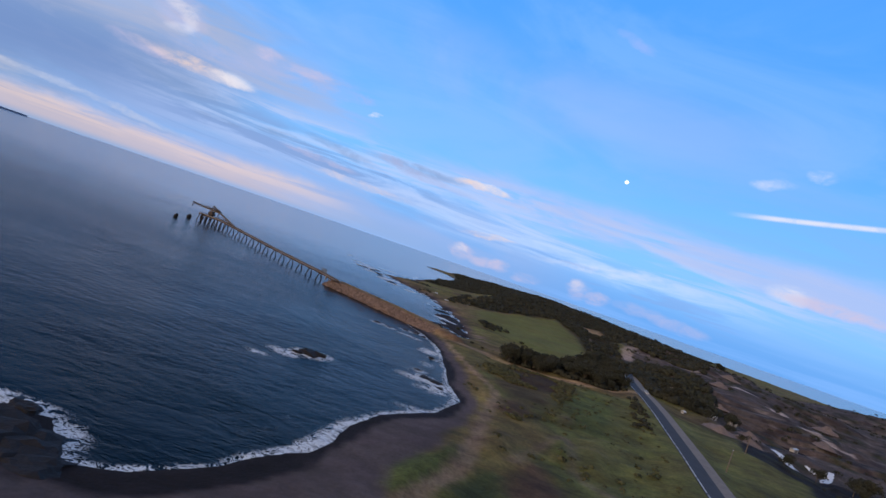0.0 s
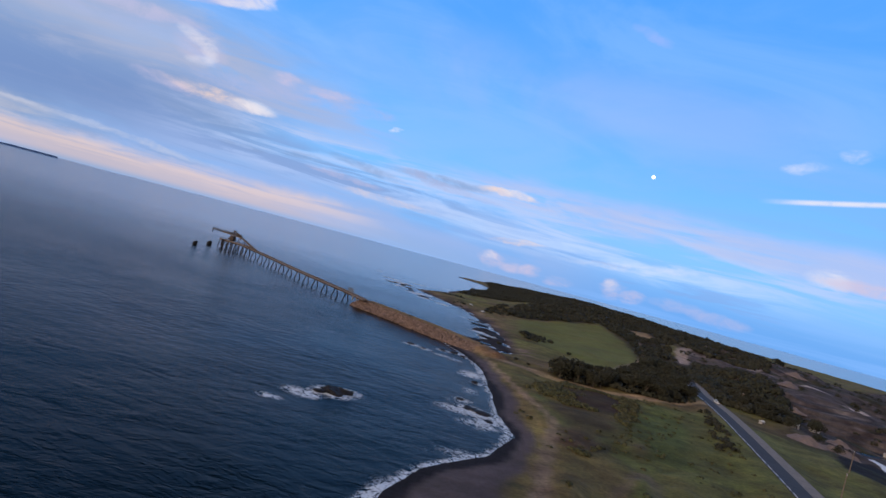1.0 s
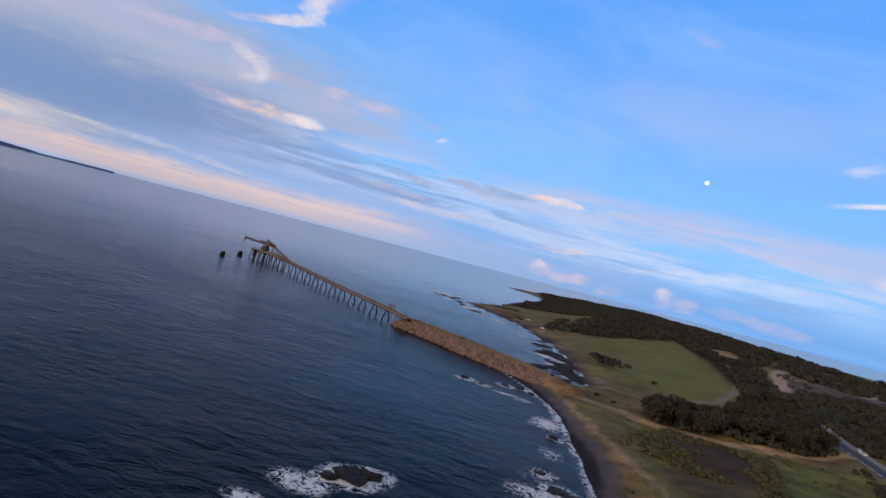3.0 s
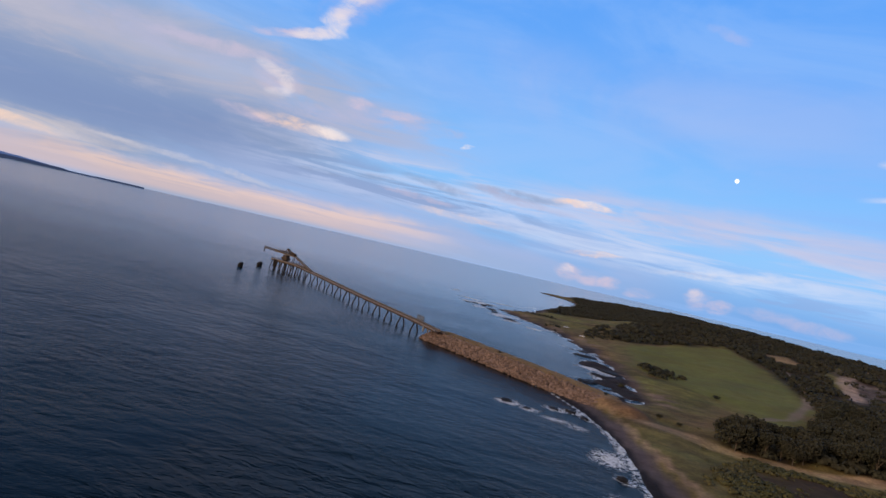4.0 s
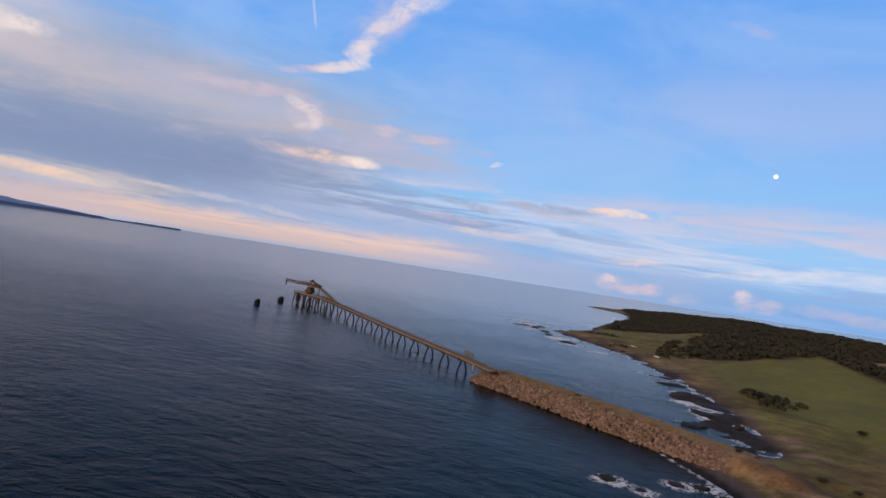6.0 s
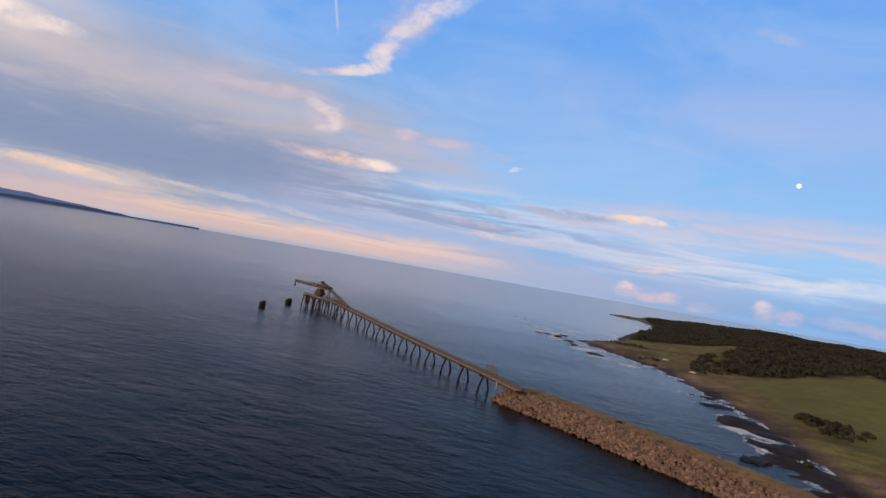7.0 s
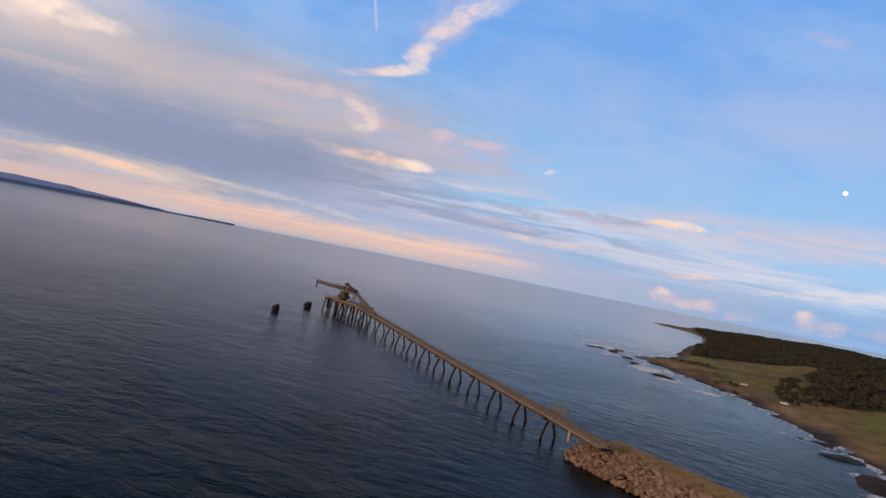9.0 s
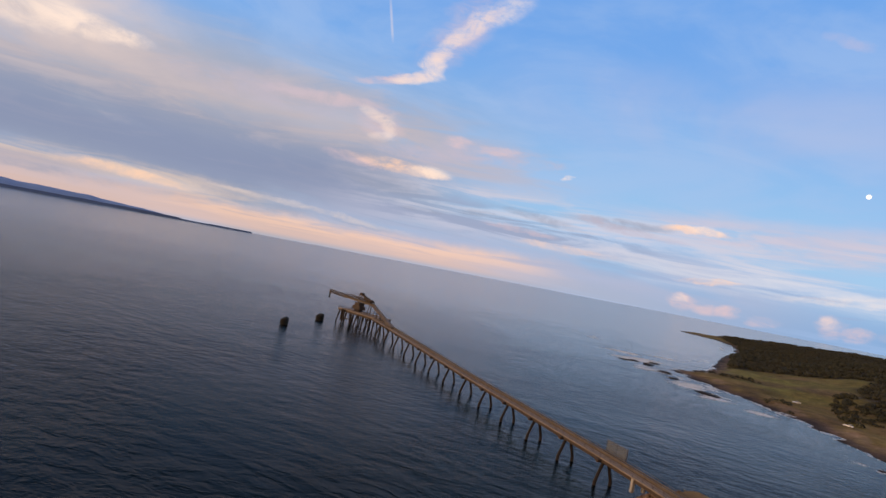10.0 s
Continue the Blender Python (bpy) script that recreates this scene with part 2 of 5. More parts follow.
def material(name, colour, other=None, scale=0.5, rough=0.85, bump=0.3, bump_scale=None, metal=0.0, per="", spec=0.3):
    """Two colours mixed by broad and fine noise, with relief. per: 'object' or 'island' varies the value piece by piece."""
    m = bpy.data.materials.new(name)
    m.use_nodes = True
    t = m.node_tree
    b = t.nodes["Principled BSDF"]
    at = t.nodes.new("ShaderNodeNewGeometry")
    where = Sock(t, at.outputs["Position"]) if per != "object" else Sock(t, t.nodes.new("ShaderNodeTexCoord").outputs["Object"])
    n1, n2 = noise_of(t, where, scale, 5, 0.6), noise_of(t, where, scale * 7.3, 4, 0.6)
    col = blend(t, (n1 * 0.6 + n2 * 0.4).ramp(0.32, 0.68), colour, other or tuple(v * 0.6 for v in colour))
    if per:
        r = t.nodes.new("ShaderNodeObjectInfo").outputs["Random"] if per == "object" else at.outputs["Random Per Island"]
        hue = t.nodes.new("ShaderNodeHueSaturation")
        t.links.new(Sock(t, r).ramp(0.0, 1.0, 0.70, 1.30).s, hue.inputs["Value"])
        t.links.new(col, hue.inputs["Color"])
        col = hue.outputs[0]
    t.links.new(col, b.inputs["Base Color"])
    b.inputs["Roughness"].default_value, b.inputs["Metallic"].default_value = rough, metal
    b.inputs["Specular IOR Level"].default_value = spec
    if bump:
        bn = t.nodes.new("ShaderNodeBump")
        bn.inputs["Strength"].default_value, bn.inputs["Distance"].default_value = bump, 0.4 / (bump_scale or scale * 7.3)
        t.links.new(noise_of(t, where, bump_scale or scale * 7.3, 5, 0.6).s, bn.inputs["Height"])
        t.links.new(bn.outputs[0], b.inputs["Normal"])
    return m


def tuned(m):
    return m.node_tree, m.node_tree.nodes["Principled BSDF"]


ROCK = material("basalt_boulder", (0.240, 0.168, 0.138), (0.120, 0.084, 0.070), 0.35, 0.9, 0.5, per="object")
ROCKS = material("basalt_boulders", (0.240, 0.168, 0.138), (0.120, 0.084, 0.070), 0.35, 0.9, 0.5, per="island")
# dark wet reef; on the breakwater core it paints the gaps' shade
REEF_AND_GAP = material("wet_reef_and_gap_shade", (0.020, 0.016, 0.016), (0.010, 0.009, 0.009), 0.25, 0.75, 0.8, 1.2)
STEEL = material("weathered_steel", (0.080, 0.058, 0.045), (0.048, 0.033, 0.026), 0.4, 0.7, 0.2, metal=0.0)
PILE = material("rusted_pile", (0.030, 0.021, 0.018), (0.018, 0.014, 0.013), 0.6, 0.75, 0.2)
DECK = material("jetty_deck_timber", (0.27, 0.215, 0.18), (0.18, 0.145, 0.12), 0.5, 0.85, 0.3)
CLAD = material("gallery_cladding", (0.155, 0.125, 0.10), (0.09, 0.07, 0.055), 0.5, 0.65, 0.2)
BLACK = material("black_dolphin_steel", (0.006, 0.007, 0.009), (0.011, 0.010, 0.010), 0.6, 0.6, 0.3)
CONC = material("concrete", (0.42, 0.39, 0.36), (0.30, 0.28, 0.26), 0.7, 0.85, 0.2)
MESH = material("grey_screen_mesh", (0.16, 0.17, 0.18), (0.12, 0.13, 0.14), 1.0, 0.7, 0.2)
LEAF = material("dark_coastal_foliage", (0.024, 0.027, 0.016), (0.040, 0.037, 0.022), 0.022, 0.85, 0.6, 1.1, per="island")
SCRUB = material("brown_heath_scrub", (0.088, 0.078, 0.034), (0.060, 0.064, 0.026), 0.06, 0.9, 0.6, 1.4, per="island")
BARK = material("grey_bark", (0.10, 0.08, 0.06), None, 0.8, 0.9, 0.4)
DRYGRASS = material("dry_grass_tuft", (0.26, 0.17, 0.075), (0.15, 0.10, 0.05), 0.3, 0.95, 0.5, 2.0, per="island")
ASPHALT = material("worn_asphalt", (0.058, 0.057, 0.062), (0.042, 0.042, 0.046), 0.25, 0.85, 0.15)
GRAVEL = material("verge_gravel", (0.27, 0.235, 0.20), (0.18, 0.155, 0.135), 0.5, 0.95, 0.3)
PAINT = material("white_road_paint", (0.72, 0.72, 0.70), (0.5, 0.5, 0.5), 0.8, 0.7, 0.1)
WHITEP = material("white_painted_sheet", (0.78, 0.78, 0.78), (0.66, 0.66, 0.67), 0.5, 0.5, 0.05)
def see_through(m, share):
    """Lets part of the light pass between the threads of a mesh."""
    t = m.node_tree
    out = t.nodes["Material Output"]
    clear, mix = t.nodes.new("ShaderNodeBsdfTransparent"), t.nodes.new("ShaderNodeMixShader")
    mix.inputs[0].default_value = share
    t.links.new(t.nodes["Principled BSDF"].outputs[0], mix.inputs[1])
    t.links.new(clear.outputs[0], mix.inputs[2])
    t.links.new(mix.outputs[0], out.inputs["Surface"])


see_through(MESH, 0.5)
GLASS = material("car_glass", (0.02, 0.024, 0.03), None, 1.0, 0.12, 0.0, spec=0.6)
TYRE = material("tyre_rubber", (0.02, 0.02, 0.02), None, 2.0, 0.9, 0.1)
TIMBER = material("pole_timber", (0.20, 0.155, 0.115), (0.12, 0.09, 0.07), 0.9, 0.9, 0.3)
HEAP = material("crushed_stone", (0.20, 0.155, 0.14), (0.13, 0.10, 0.095), 0.3, 0.95, 0.5, 1.5)
PANEL = material("pale_roof_sheet", (0.62, 0.66, 0.72), (0.5, 0.53, 0.58), 0.3, 0.35, 0.05)
# blue aerial haze is painted into the base colours of the far land
NEAR_HAZE = material("dark_hazed_headland", (0.085, 0.13, 0.24), (0.07, 0.11, 0.20), 0.002, 1.0, 0.0, spec=0.0)
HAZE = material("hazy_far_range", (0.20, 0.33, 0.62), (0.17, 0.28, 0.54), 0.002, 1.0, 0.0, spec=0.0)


def ground_material():
    """Land cover: the colour of each zone comes from the ground's own attribute, broken up by noise at three sizes."""
    m = bpy.data.materials.new("land_cover")
    m.use_nodes = True
    t, b = tuned(m)
    a = t.nodes.new("ShaderNodeAttribute")
    a.attribute_name = "cover"
    where = Sock(t, t.nodes.new("ShaderNodeNewGeometry").outputs["Position"])
    broadn, midn, smalln = noise_of(t, where, 0.022, 6, 0.62, 0.6), noise_of(t, where, 0.13, 5, 0.65), noise_of(t, where, 0.9, 4, 0.7)
    v = broadn.ramp(0.3, 0.7, 0.62, 1.25) * midn.ramp(0.28, 0.72, 0.64, 1.28) * smalln.ramp(0.25, 0.75, 0.72, 1.24)
    hue = t.nodes.new("ShaderNodeHueSaturation")
    t.links.new(a.outputs["Color"], hue.inputs["Color"])
    even = Sock(t, a.outputs["Alpha"])               # how broken the cover is: mown grass and sand lie evener
    t.links.new(((v - 1.0) * even + 1.0).s, hue.inputs["Value"])
    t.links.new(noise_of(t, where, 0.05, 4, 0.6).ramp(0.3, 0.7, 0.485, 0.512).s, hue.inputs["Hue"])
    t.links.new(hue.outputs[0], b.inputs["Base Color"])
    b.inputs["Roughness"].default_value, b.inputs["Specular IOR Level"].default_value = 0.95, 0.15
    bn = t.nodes.new("ShaderNodeBump")
    bn.inputs["Strength"].default_value, bn.inputs["Distance"].default_value = 0.6, 0.8
    t.links.new((smalln * 0.5 + midn).s, bn.inputs["Height"])
    t.links.new(bn.outputs[0], b.inputs["Normal"])
    return m


def sea_material():
    """Deep water with swell and ripples; white water where the sea's own attribute says that waves break."""
    m = bpy.data.materials.new("sea_water")
    m.use_nodes = True
    t, b = tuned(m)
    where = Sock(t, t.nodes.new("ShaderNodeNewGeometry").outputs["Position"])
    mp = t.nodes.new("ShaderNodeMapping")
    mp.inputs["Rotation"].default_value[2] = radians(24)
    mp.inputs["Scale"].default_value = (0.62, 1.0, 1.0)
    t.links.new(where.s, mp.inputs["Vector"])
    along = Sock(t, mp.outputs[0])
    swell, chop, ripple = noise_of(t, along, 0.045, 3, 0.5, 0.3), noise_of(t, along, 0.22, 4, 0.55, 0.4), noise_of(t, along, 1.1, 3, 0.6)
    gust = noise_of(t, where, 0.008, 4, 0.6, 1.0)
    longw = noise_of(t, along, 0.010, 4, 0.55, 0.6)
    bn = t.nodes.new("ShaderNodeBump")
    bn.inputs["Distance"].default_value = 1.0
    sep = t.nodes.new("ShaderNodeSeparateXYZ")
    t.links.new(where.s, sep.inputs[0])
    offshore = Sock(t, sep.outputs[1]).ramp(560.0, 1300.0, 1.0, 0.26)       # open water lies calmer than the chop in the bay
    t.links.new((gust.ramp(0.34, 0.66, 0.26, 0.78) * offshore).s, bn.inputs["Strength"])
    far = Sock(t, sep.outputs[1]).ramp(450.0, 1300.0)
    h = swell * 1.3 + chop * 1.1 + ripple * 0.26 + longw * far * 0.9       # long swell of the open sea
    t.links.new(h.s, bn.inputs["Height"])
    t.links.new(bn.outputs[0], b.inputs["Normal"])
    a = t.nodes.new("ShaderNodeAttribute")
    a.attribute_name = "foam"
    f = Sock(t, a.outputs["Fac"])
    lace = noise_of(t, where, 0.30, 8, 0.75, 1.6) * 0.75 + noise_of(t, where, 1.6, 4, 0.7) * 0.25
    web = (noise_of(t, where, 0.42, 5, 0.62, 1.2) - 0.5).op("ABSOLUTE").ramp(0.09, 0.01)      # threads of foam
    white = (web * 0.32 + lace * 0.5 + f * 0.84).ramp(0.92, 1.2)
    t.links.new(blend(t, white, (0.0022, 0.0060, 0.0075), (0.70, 0.73, 0.76)), b.inputs["Base Color"])
    t.links.new((white * 0.6 + 0.20 - far * 0.06).s, b.inputs["Roughness"])
    b.inputs["IOR"].default_value = 1.333
    t.links.new(Sock(t, sep.outputs[1]).ramp(430.0, 1000.0, 0.06, 0.36).s, b.inputs["Specular IOR Level"])      # reflectance scaled by distance: weak inshore to darken near water, strong offshore
    return m


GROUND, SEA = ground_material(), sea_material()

# ---- building helpers ----


def fbm(x, y, size, octaves=4, seed=0):
    """Smooth noise about -1..1 over arrays."""
    out, amp, total = np.zeros(np.broadcast(x, y).shape), 1.0, 0.0
    for o in range(octaves):
        u, v = x / size + 17.3 * seed + 5.1 * o, y / size - 9.7 * seed + 3.7 * o
        i, j = np.floor(u).astype(np.int64), np.floor(v).astype(np.int64)
        a, b = u - i, v - j
        a, b = a * a * (3 - 2 * a), b * b * (3 - 2 * b)

        def corner(p, q):
            k = (p * 374761393 + q * 668265263 + seed * 1442695 + o * 97) & 0x7FFFFFFF
            k = ((k ^ (k >> 13)) * 1274126177) & 0x7FFFFFFF
            return ((k ^ (k >> 16)) & 0xFFFF) / 32767.5 - 1.0

        out += amp * ((corner(i, j) * (1 - a) + corner(i + 1, j) * a) * (1 - b) + (corner(i, j + 1) * (1 - a) + corner(i + 1, j + 1) * a) * b)
        total += amp
        amp, size = amp * 0.5, size * 0.5
    return out / total * 1.6


def step(x, lo, hi):
    t = np.clip((x - lo) / (hi - lo), 0, 1)
    return t * t * (3 - 2 * t)


def along_line(x, y, line):
    """The distance of points from a line of corners."""
    best = np.full(np.shape(x), 1e9)
    for (ax, ay), (bx, by) in zip(line, line[1:]):
        ux, uy = bx - ax, by - ay
        t = np.clip(((x - ax) * ux + (y - ay) * uy) / (ux * ux + uy * uy), 0, 1)
        best = np.minimum(best, np.hypot(x - ax - t * ux, y - ay - t * uy))
    return best


def inside(x, y, ring):
    hit = np.zeros(np.shape(x), bool)
    for (ax, ay), (bx, by) in zip(ring, ring[1:] + ring[:1]):
        if ay != by:
            hit ^= ((ay > y) != (by > y)) & (x < (bx - ax) * (y - ay) / (by - ay) + ax)
    return hit


def depth_in(x, y, ring):
    """How far inside a ring a point lies; negative outside."""
    return np.where(inside(x, y, ring), 1, -1) * along_line(x, y, ring + ring[:1])


def mesh_of(name, verts, faces, smooth=False):
    me = bpy.data.meshes.new(name)
    me.from_pydata(verts, [], faces)
    if smooth:
        me.polygons.foreach_set("use_smooth", [True] * len(me.polygons))
    me.update()
    return me


def thing(name, place, label, category, group="", kind="", turn=0.0):
    ob = new(name)
    ob.matrix_world = pose(*place, 0, 0, turn)
    ob.empty_display_size = 0.5
    return tagged(ob, label, category, group, kind)


def part(name, data, mat, parent, label="", at=None):
    """One mesh object under a thing or a part; data: a bmesh or a mesh."""
    if isinstance(data, bmesh.types.BMesh):
        me = bpy.data.meshes.new(name)
        data.to_mesh(me)
        data.free()
        data = me
    if mat and not data.materials:
        data.materials.append(mat)
    ob = new(name, data)
    ob.parent = parent
    if at is not None:
        ob.matrix_local = at
    return tagged(ob, label)


def box(bm, a, b, bevel=0.0):
    """An upright block from corner a to corner b."""
    mid, size = [(p + q) / 2 for p, q in zip(a, b)], [abs(q - p) for p, q in zip(a, b)]
    made = bmesh.ops.create_cube(bm, size=1, matrix=Matrix.LocRotScale(mid, None, size))["verts"]
    if bevel:
        edges = list({e for v in made for e in v.link_edges})
        bmesh.ops.bevel(bm, geom=edges, offset=bevel, segments=1, affect="EDGES")
    return bm


def bar(bm, a, b, r, r2=None, sides=8):
    """A round bar from a to b."""
    a, b = Vector(a), Vector(b)
    q = (b - a).to_track_quat("Z", "Y").to_matrix().to_4x4()
    bmesh.ops.create_cone(bm, cap_ends=True, segments=sides, radius1=r, radius2=r if r2 is None else r2, depth=(b - a).length,
                          matrix=Matrix.Translation((a + b) / 2) @ q)
    return bm


def beam(bm, a, b, w, h):
    """A square bar from a to b, w wide and h high."""
    a, b = Vector(a), Vector(b)
    q = (b - a).to_track_quat("Y", "Z").to_matrix().to_4x4()
    bmesh.ops.create_cube(bm, size=1, matrix=Matrix.Translation((a + b) / 2) @ q @ Matrix.Diagonal((w, (b - a).length, h, 1)))
    return bm


# ---- the lie of the land ----
COAST = [(-427, -689), (-422, -123), (-194, 52), (-111, 84), (-73, 96), (-64, 116), (-54, 119), (-44, 104), (-33, 109), (-21.7, 124), (-13.2, 146),
         (-7.8, 171), (1.4, 195), (19.1, 222), (24.8, 250), (21.4, 275), (20.8, 304), (17.4, 337), (12.1, 368), (6.8, 393), (0.7, 410), (-8.4, 427), (1.2, 439), (24.4, 457),
         (31, 468), (27.8, 501), (25.4, 543), (16.7, 616), (6.1, 667), (-8.7, 721), (-33, 762), (-60, 816), (-75, 852), (-67, 875), (-48, 916), (-38, 1000), (-22.2, 1150),
         (4.6, 1349), (21.3, 1577), (-1.6, 1718), (-66, 1814), (-65, 1863), (-9.6, 1937), (106, 2021), (430, 2117), (847, 2094), (1151, 1776), (1297, 1274), (1314, 704),
         (1302, -630)]
ROAD = [(174, 540), (160, 488), (152, 451), (148, 419), (144, 388), (136, 341), (129, 302), (121, 259), (110, 208), (98, 140), (80, 51), (62, -48), (39, -167), (5.0, -422)]
TRACK_A = [(12, 420), (26, 404), (40, 399), (60, 389), (79, 388), (98, 389), (125, 402), (146, 414)]
TRACK_B = [(13, 415), (20, 385), (27, 353), (36, 312), (43, 285), (41, 267)]
TRACK_C = [(76, 469), (111, 500), (140, 563), (169, 649), (180, 737)]
FIELD = [(96, 460), (142, 547), (158, 649), (160, 825), (51, 752), (48, 668), (33, 590), (60, 548), (84, 500)]
FOREST = [(-27.1, 979), (1.4, 1006), (46, 1023), (77, 1010), (84, 969), (60, 925), (51, 866), (44, 814), (42, 779), (56, 765), (100, 789), (155, 837), (166, 737), (158, 649), (145, 563), (149, 520), (179, 519), (190, 616), (213, 740), (322, 943),
          (535, 1379), (750, 1724), (533, 2061), (159, 1936), (13.0, 1838), (29.5, 1577), (14.7, 1349), (-12.2, 1151)]
GROVE = [(52, 405), (60, 394), (75, 392), (88, 404), (96, 397), (114, 397), (135, 410), (143, 435), (154, 477), (168, 530), (145, 550), (120, 487), (98, 437), (79, 427), (61, 421)]
QUARRY = [(192, 465), (187, 540), (194, 627), (217, 737), (290, 862), (413, 978), (701, 1074), (1016, 1005), (998, 353), (408, 116), (229, 170), (184, 319), (190, 423)]
HEATH = [(40, 355), (60, 386), (95, 370), (85, 327), (68, 286), (48, 240), (38, 252), (45, 286)]
DUNE = [(8, 138), (9, 150), (14, 162), (23, 187), (26, 182), (24, 168), (19, 154), (12, 132)]
HOLLOW = [(25, 160), (29, 172), (36, 170), (35, 128), (24, 128)]
BROWN = [(41, 182), (47, 194), (53, 186), (52, 138), (40, 138), (38, 166)]
DRY_MOUND = [(31, 200), (39, 217), (44, 211), (41, 191), (34, 181), (30, 185)]
PALE_CREST = [(68, 272), (76, 286), (77, 271), (69, 257)]
GREEN_A = [(58, 228), (68, 246), (63, 206), (55, 199)]
GREEN_B = [(81, 329), (106, 378), (112, 345), (88, 257), (77, 258), (71, 281)]
OLIVE_MOUND = [(72, 246), (88, 258), (76, 200), (66, 196), (64, 211)]
LAWN = [(153, 376), (181, 383), (186, 362), (165, 301), (176, 285), (142, 237), (119, 205), (122, 240), (146, 345)]
SPOIL = [(176, 330), (190, 362), (216, 382), (221, 352), (236, 340), (262, 318), (250, 270), (200, 262), (182, 276), (186, 294)]
SAND_PATH = [(11, 129), (17, 145), (23, 160), (27, 174), (29, 191), (32, 210), (36, 237), (41, 267)]
LOOP = [(67, 239), (65, 220), (62, 201), (63, 190), (69, 183), (80, 172)]
RIDGE_PATH = [(41, 186), (46, 198), (56, 220), (64, 238)]
YELLOW = [(15, 386), (27, 336), (33, 295), (36, 259), (34, 223), (30, 202)]
STRIPS = [[(332, 922), (385, 960)], [(305, 638), (340, 655)], [(315, 584), (347, 604)], [(316, 523), (331, 522)], [(324, 507), (344, 503)], [(439, 718), (460, 729)], [(287, 704), (306, 723)]]
TRACK_D = [(203, 649), (223, 726), (259, 788), (320, 880), (414, 1003)]
CLEARING = [(186, 772), (214, 780), (212, 828), (190, 834)]


def ground_height(x, y):
    d = depth_in(x, y, COAST)
    z = -3.0 + 3.2 * step(d, -14, 2) + 2.0 * step(d, 1, 22) + 2.6 * step(d, 18, 110) + 2.0 * step(d, 80, 200)
    inland = step(d, 30, 160)
    for hx, hy, sx, sy, amp in ((230, 1045, 170, 260, 26), (95, 1554, 150, 260, 17), (316, 736, 110, 130, 6), (449, 714, 170, 200, 6),
                                (735, 1000, 110, 140, 26), (855, 756, 160, 220, 20), (498, 378, 140, 90, 4), (320, 1850, 150, 160, 16),
                                (335, 885, 80, 110, 3), (281, 703, 60, 90, 5), (460, 899, 80, 60, 3), (544, 853, 50, 50, 3)):
        z = z + amp * inland * np.exp(-(((x - hx) / sx) ** 2 + ((y - hy) / sy) ** 2))
    z = z + step(d, 6, 40) * (fbm(x, y, 60, 4, 2) * 0.9 + fbm(x, y, 24, 3, 9) * 0.75 + fbm(x, y, 14, 3, 5) * 0.28)
    # dunes and hummocks of the pasture
    for ring, rise, soft in ((DUNE, 1.7, 6), (DRY_MOUND, 1.6, 6), (PALE_CREST, 1.3, 6), (GREEN_A, 1.0, 5), (OLIVE_MOUND, 1.5, 9), (HOLLOW, -1.0, 6), (HEATH, 0.7, 12)):
        z = z + rise * step(depth_in(x, y, ring), -2, soft)
    q = step(depth_in(x, y, QUARRY), 0, 40)
    bench = fbm(x, y, 150, 3, 4) * 3
    bench = np.floor(bench) + step(bench - np.floor(bench), 0.35, 0.65)
    z = z + q * (fbm(x, y, 60, 4, 8) * 3.0 + bench * 2.2)
    r = along_line(x, y, ROAD)
    road_z = 6.8 + 1.6 * step(y, 240, 430)
    z = z + (road_z - z) * (1 - step(r, 5.5, 20))
    shore = (1 - step(np.abs(d - 2), 2, 16)) * step(np.maximum(y, 0), 436, 452)
    z = z + shore * (fbm(x, y, 11, 4, 3) * 0.5 - 0.1)
    # rock flats along the seaward shore, cut by channels
    flat = step(d + 7 * fbm(x, y, 28, 3, 53), -24, -14) * (1 - step(d, 2, 10)) * step(y, 440, 458) * (1 - 0.75 * step(y, 625, 650)) * (1 - step(y, 900, 960)) * step(fbm(x, y, 70, 3, 51) + 0.55, 0.0, 0.5)
    z = z + flat * np.maximum(-0.05 + 0.55 * step(d, -16, -3) - z, -2.0) * (1 - step(d, -2, 6)) + flat * (fbm(x * 0.8 + y * 0.5, y * 0.8 - x * 0.5, 13, 5, 41) * 1.0 + fbm(x, y, 7, 3, 42) * 0.5 - 0.25)
    # the mound by which the breakwater joins the land
    root = along_line(x, y, [(22, 414), (10, 428), (-6, 440)])
    z = np.maximum(z, np.where(root < 18, 5.4 * (1 - step(root, 1.5, 15)) + 0.3 * fbm(x, y, 6, 3, 44) - 0.5 - 3 * step(root, 13, 18), -9))
    return z


def root_of(x, y):
    return along_line(x, y, [(22, 414), (10, 428), (-6, 440)])


def height_at(x, y):
    return float(ground_height(np.array([float(x)]), np.array([float(y)]))[0])


def spaced(knots):
    """Grid lines: knots of (from, step), the last one the end."""
    out = []
    for (a, s), (b, _) in zip(knots, knots[1:]):
        out += list(np.arange(a, b - s * 0.5, s))
    return np.array(out + [knots[-1][0]])


def sheet(name, xs, ys, height):
    X, Y = np.meshgrid(xs, ys)
    Z = height(X.ravel(), Y.ravel())
    n, m = len(xs), len(ys)
    me = bpy.data.meshes.new(name)
    me.vertices.add(n * m)
    me.vertices.foreach_set("co", np.stack([X.ravel(), Y.ravel(), Z], 1).ravel())
    k = (np.arange(m - 1)[:, None] * n + np.arange(n - 1)).ravel()
    quads = np.stack([k, k + 1, k + n + 1, k + n], 1)
    me.loops.add(quads.size)
    me.loops.foreach_set("vertex_index", quads.ravel())
    me.polygons.add(len(quads))
    me.polygons.foreach_set("loop_start", np.arange(0, quads.size, 4))
    me.polygons.foreach_set("use_smooth", np.ones(len(quads), bool))
    me.update(calc_edges=True)
    return me, X.ravel(), Y.ravel(), Z


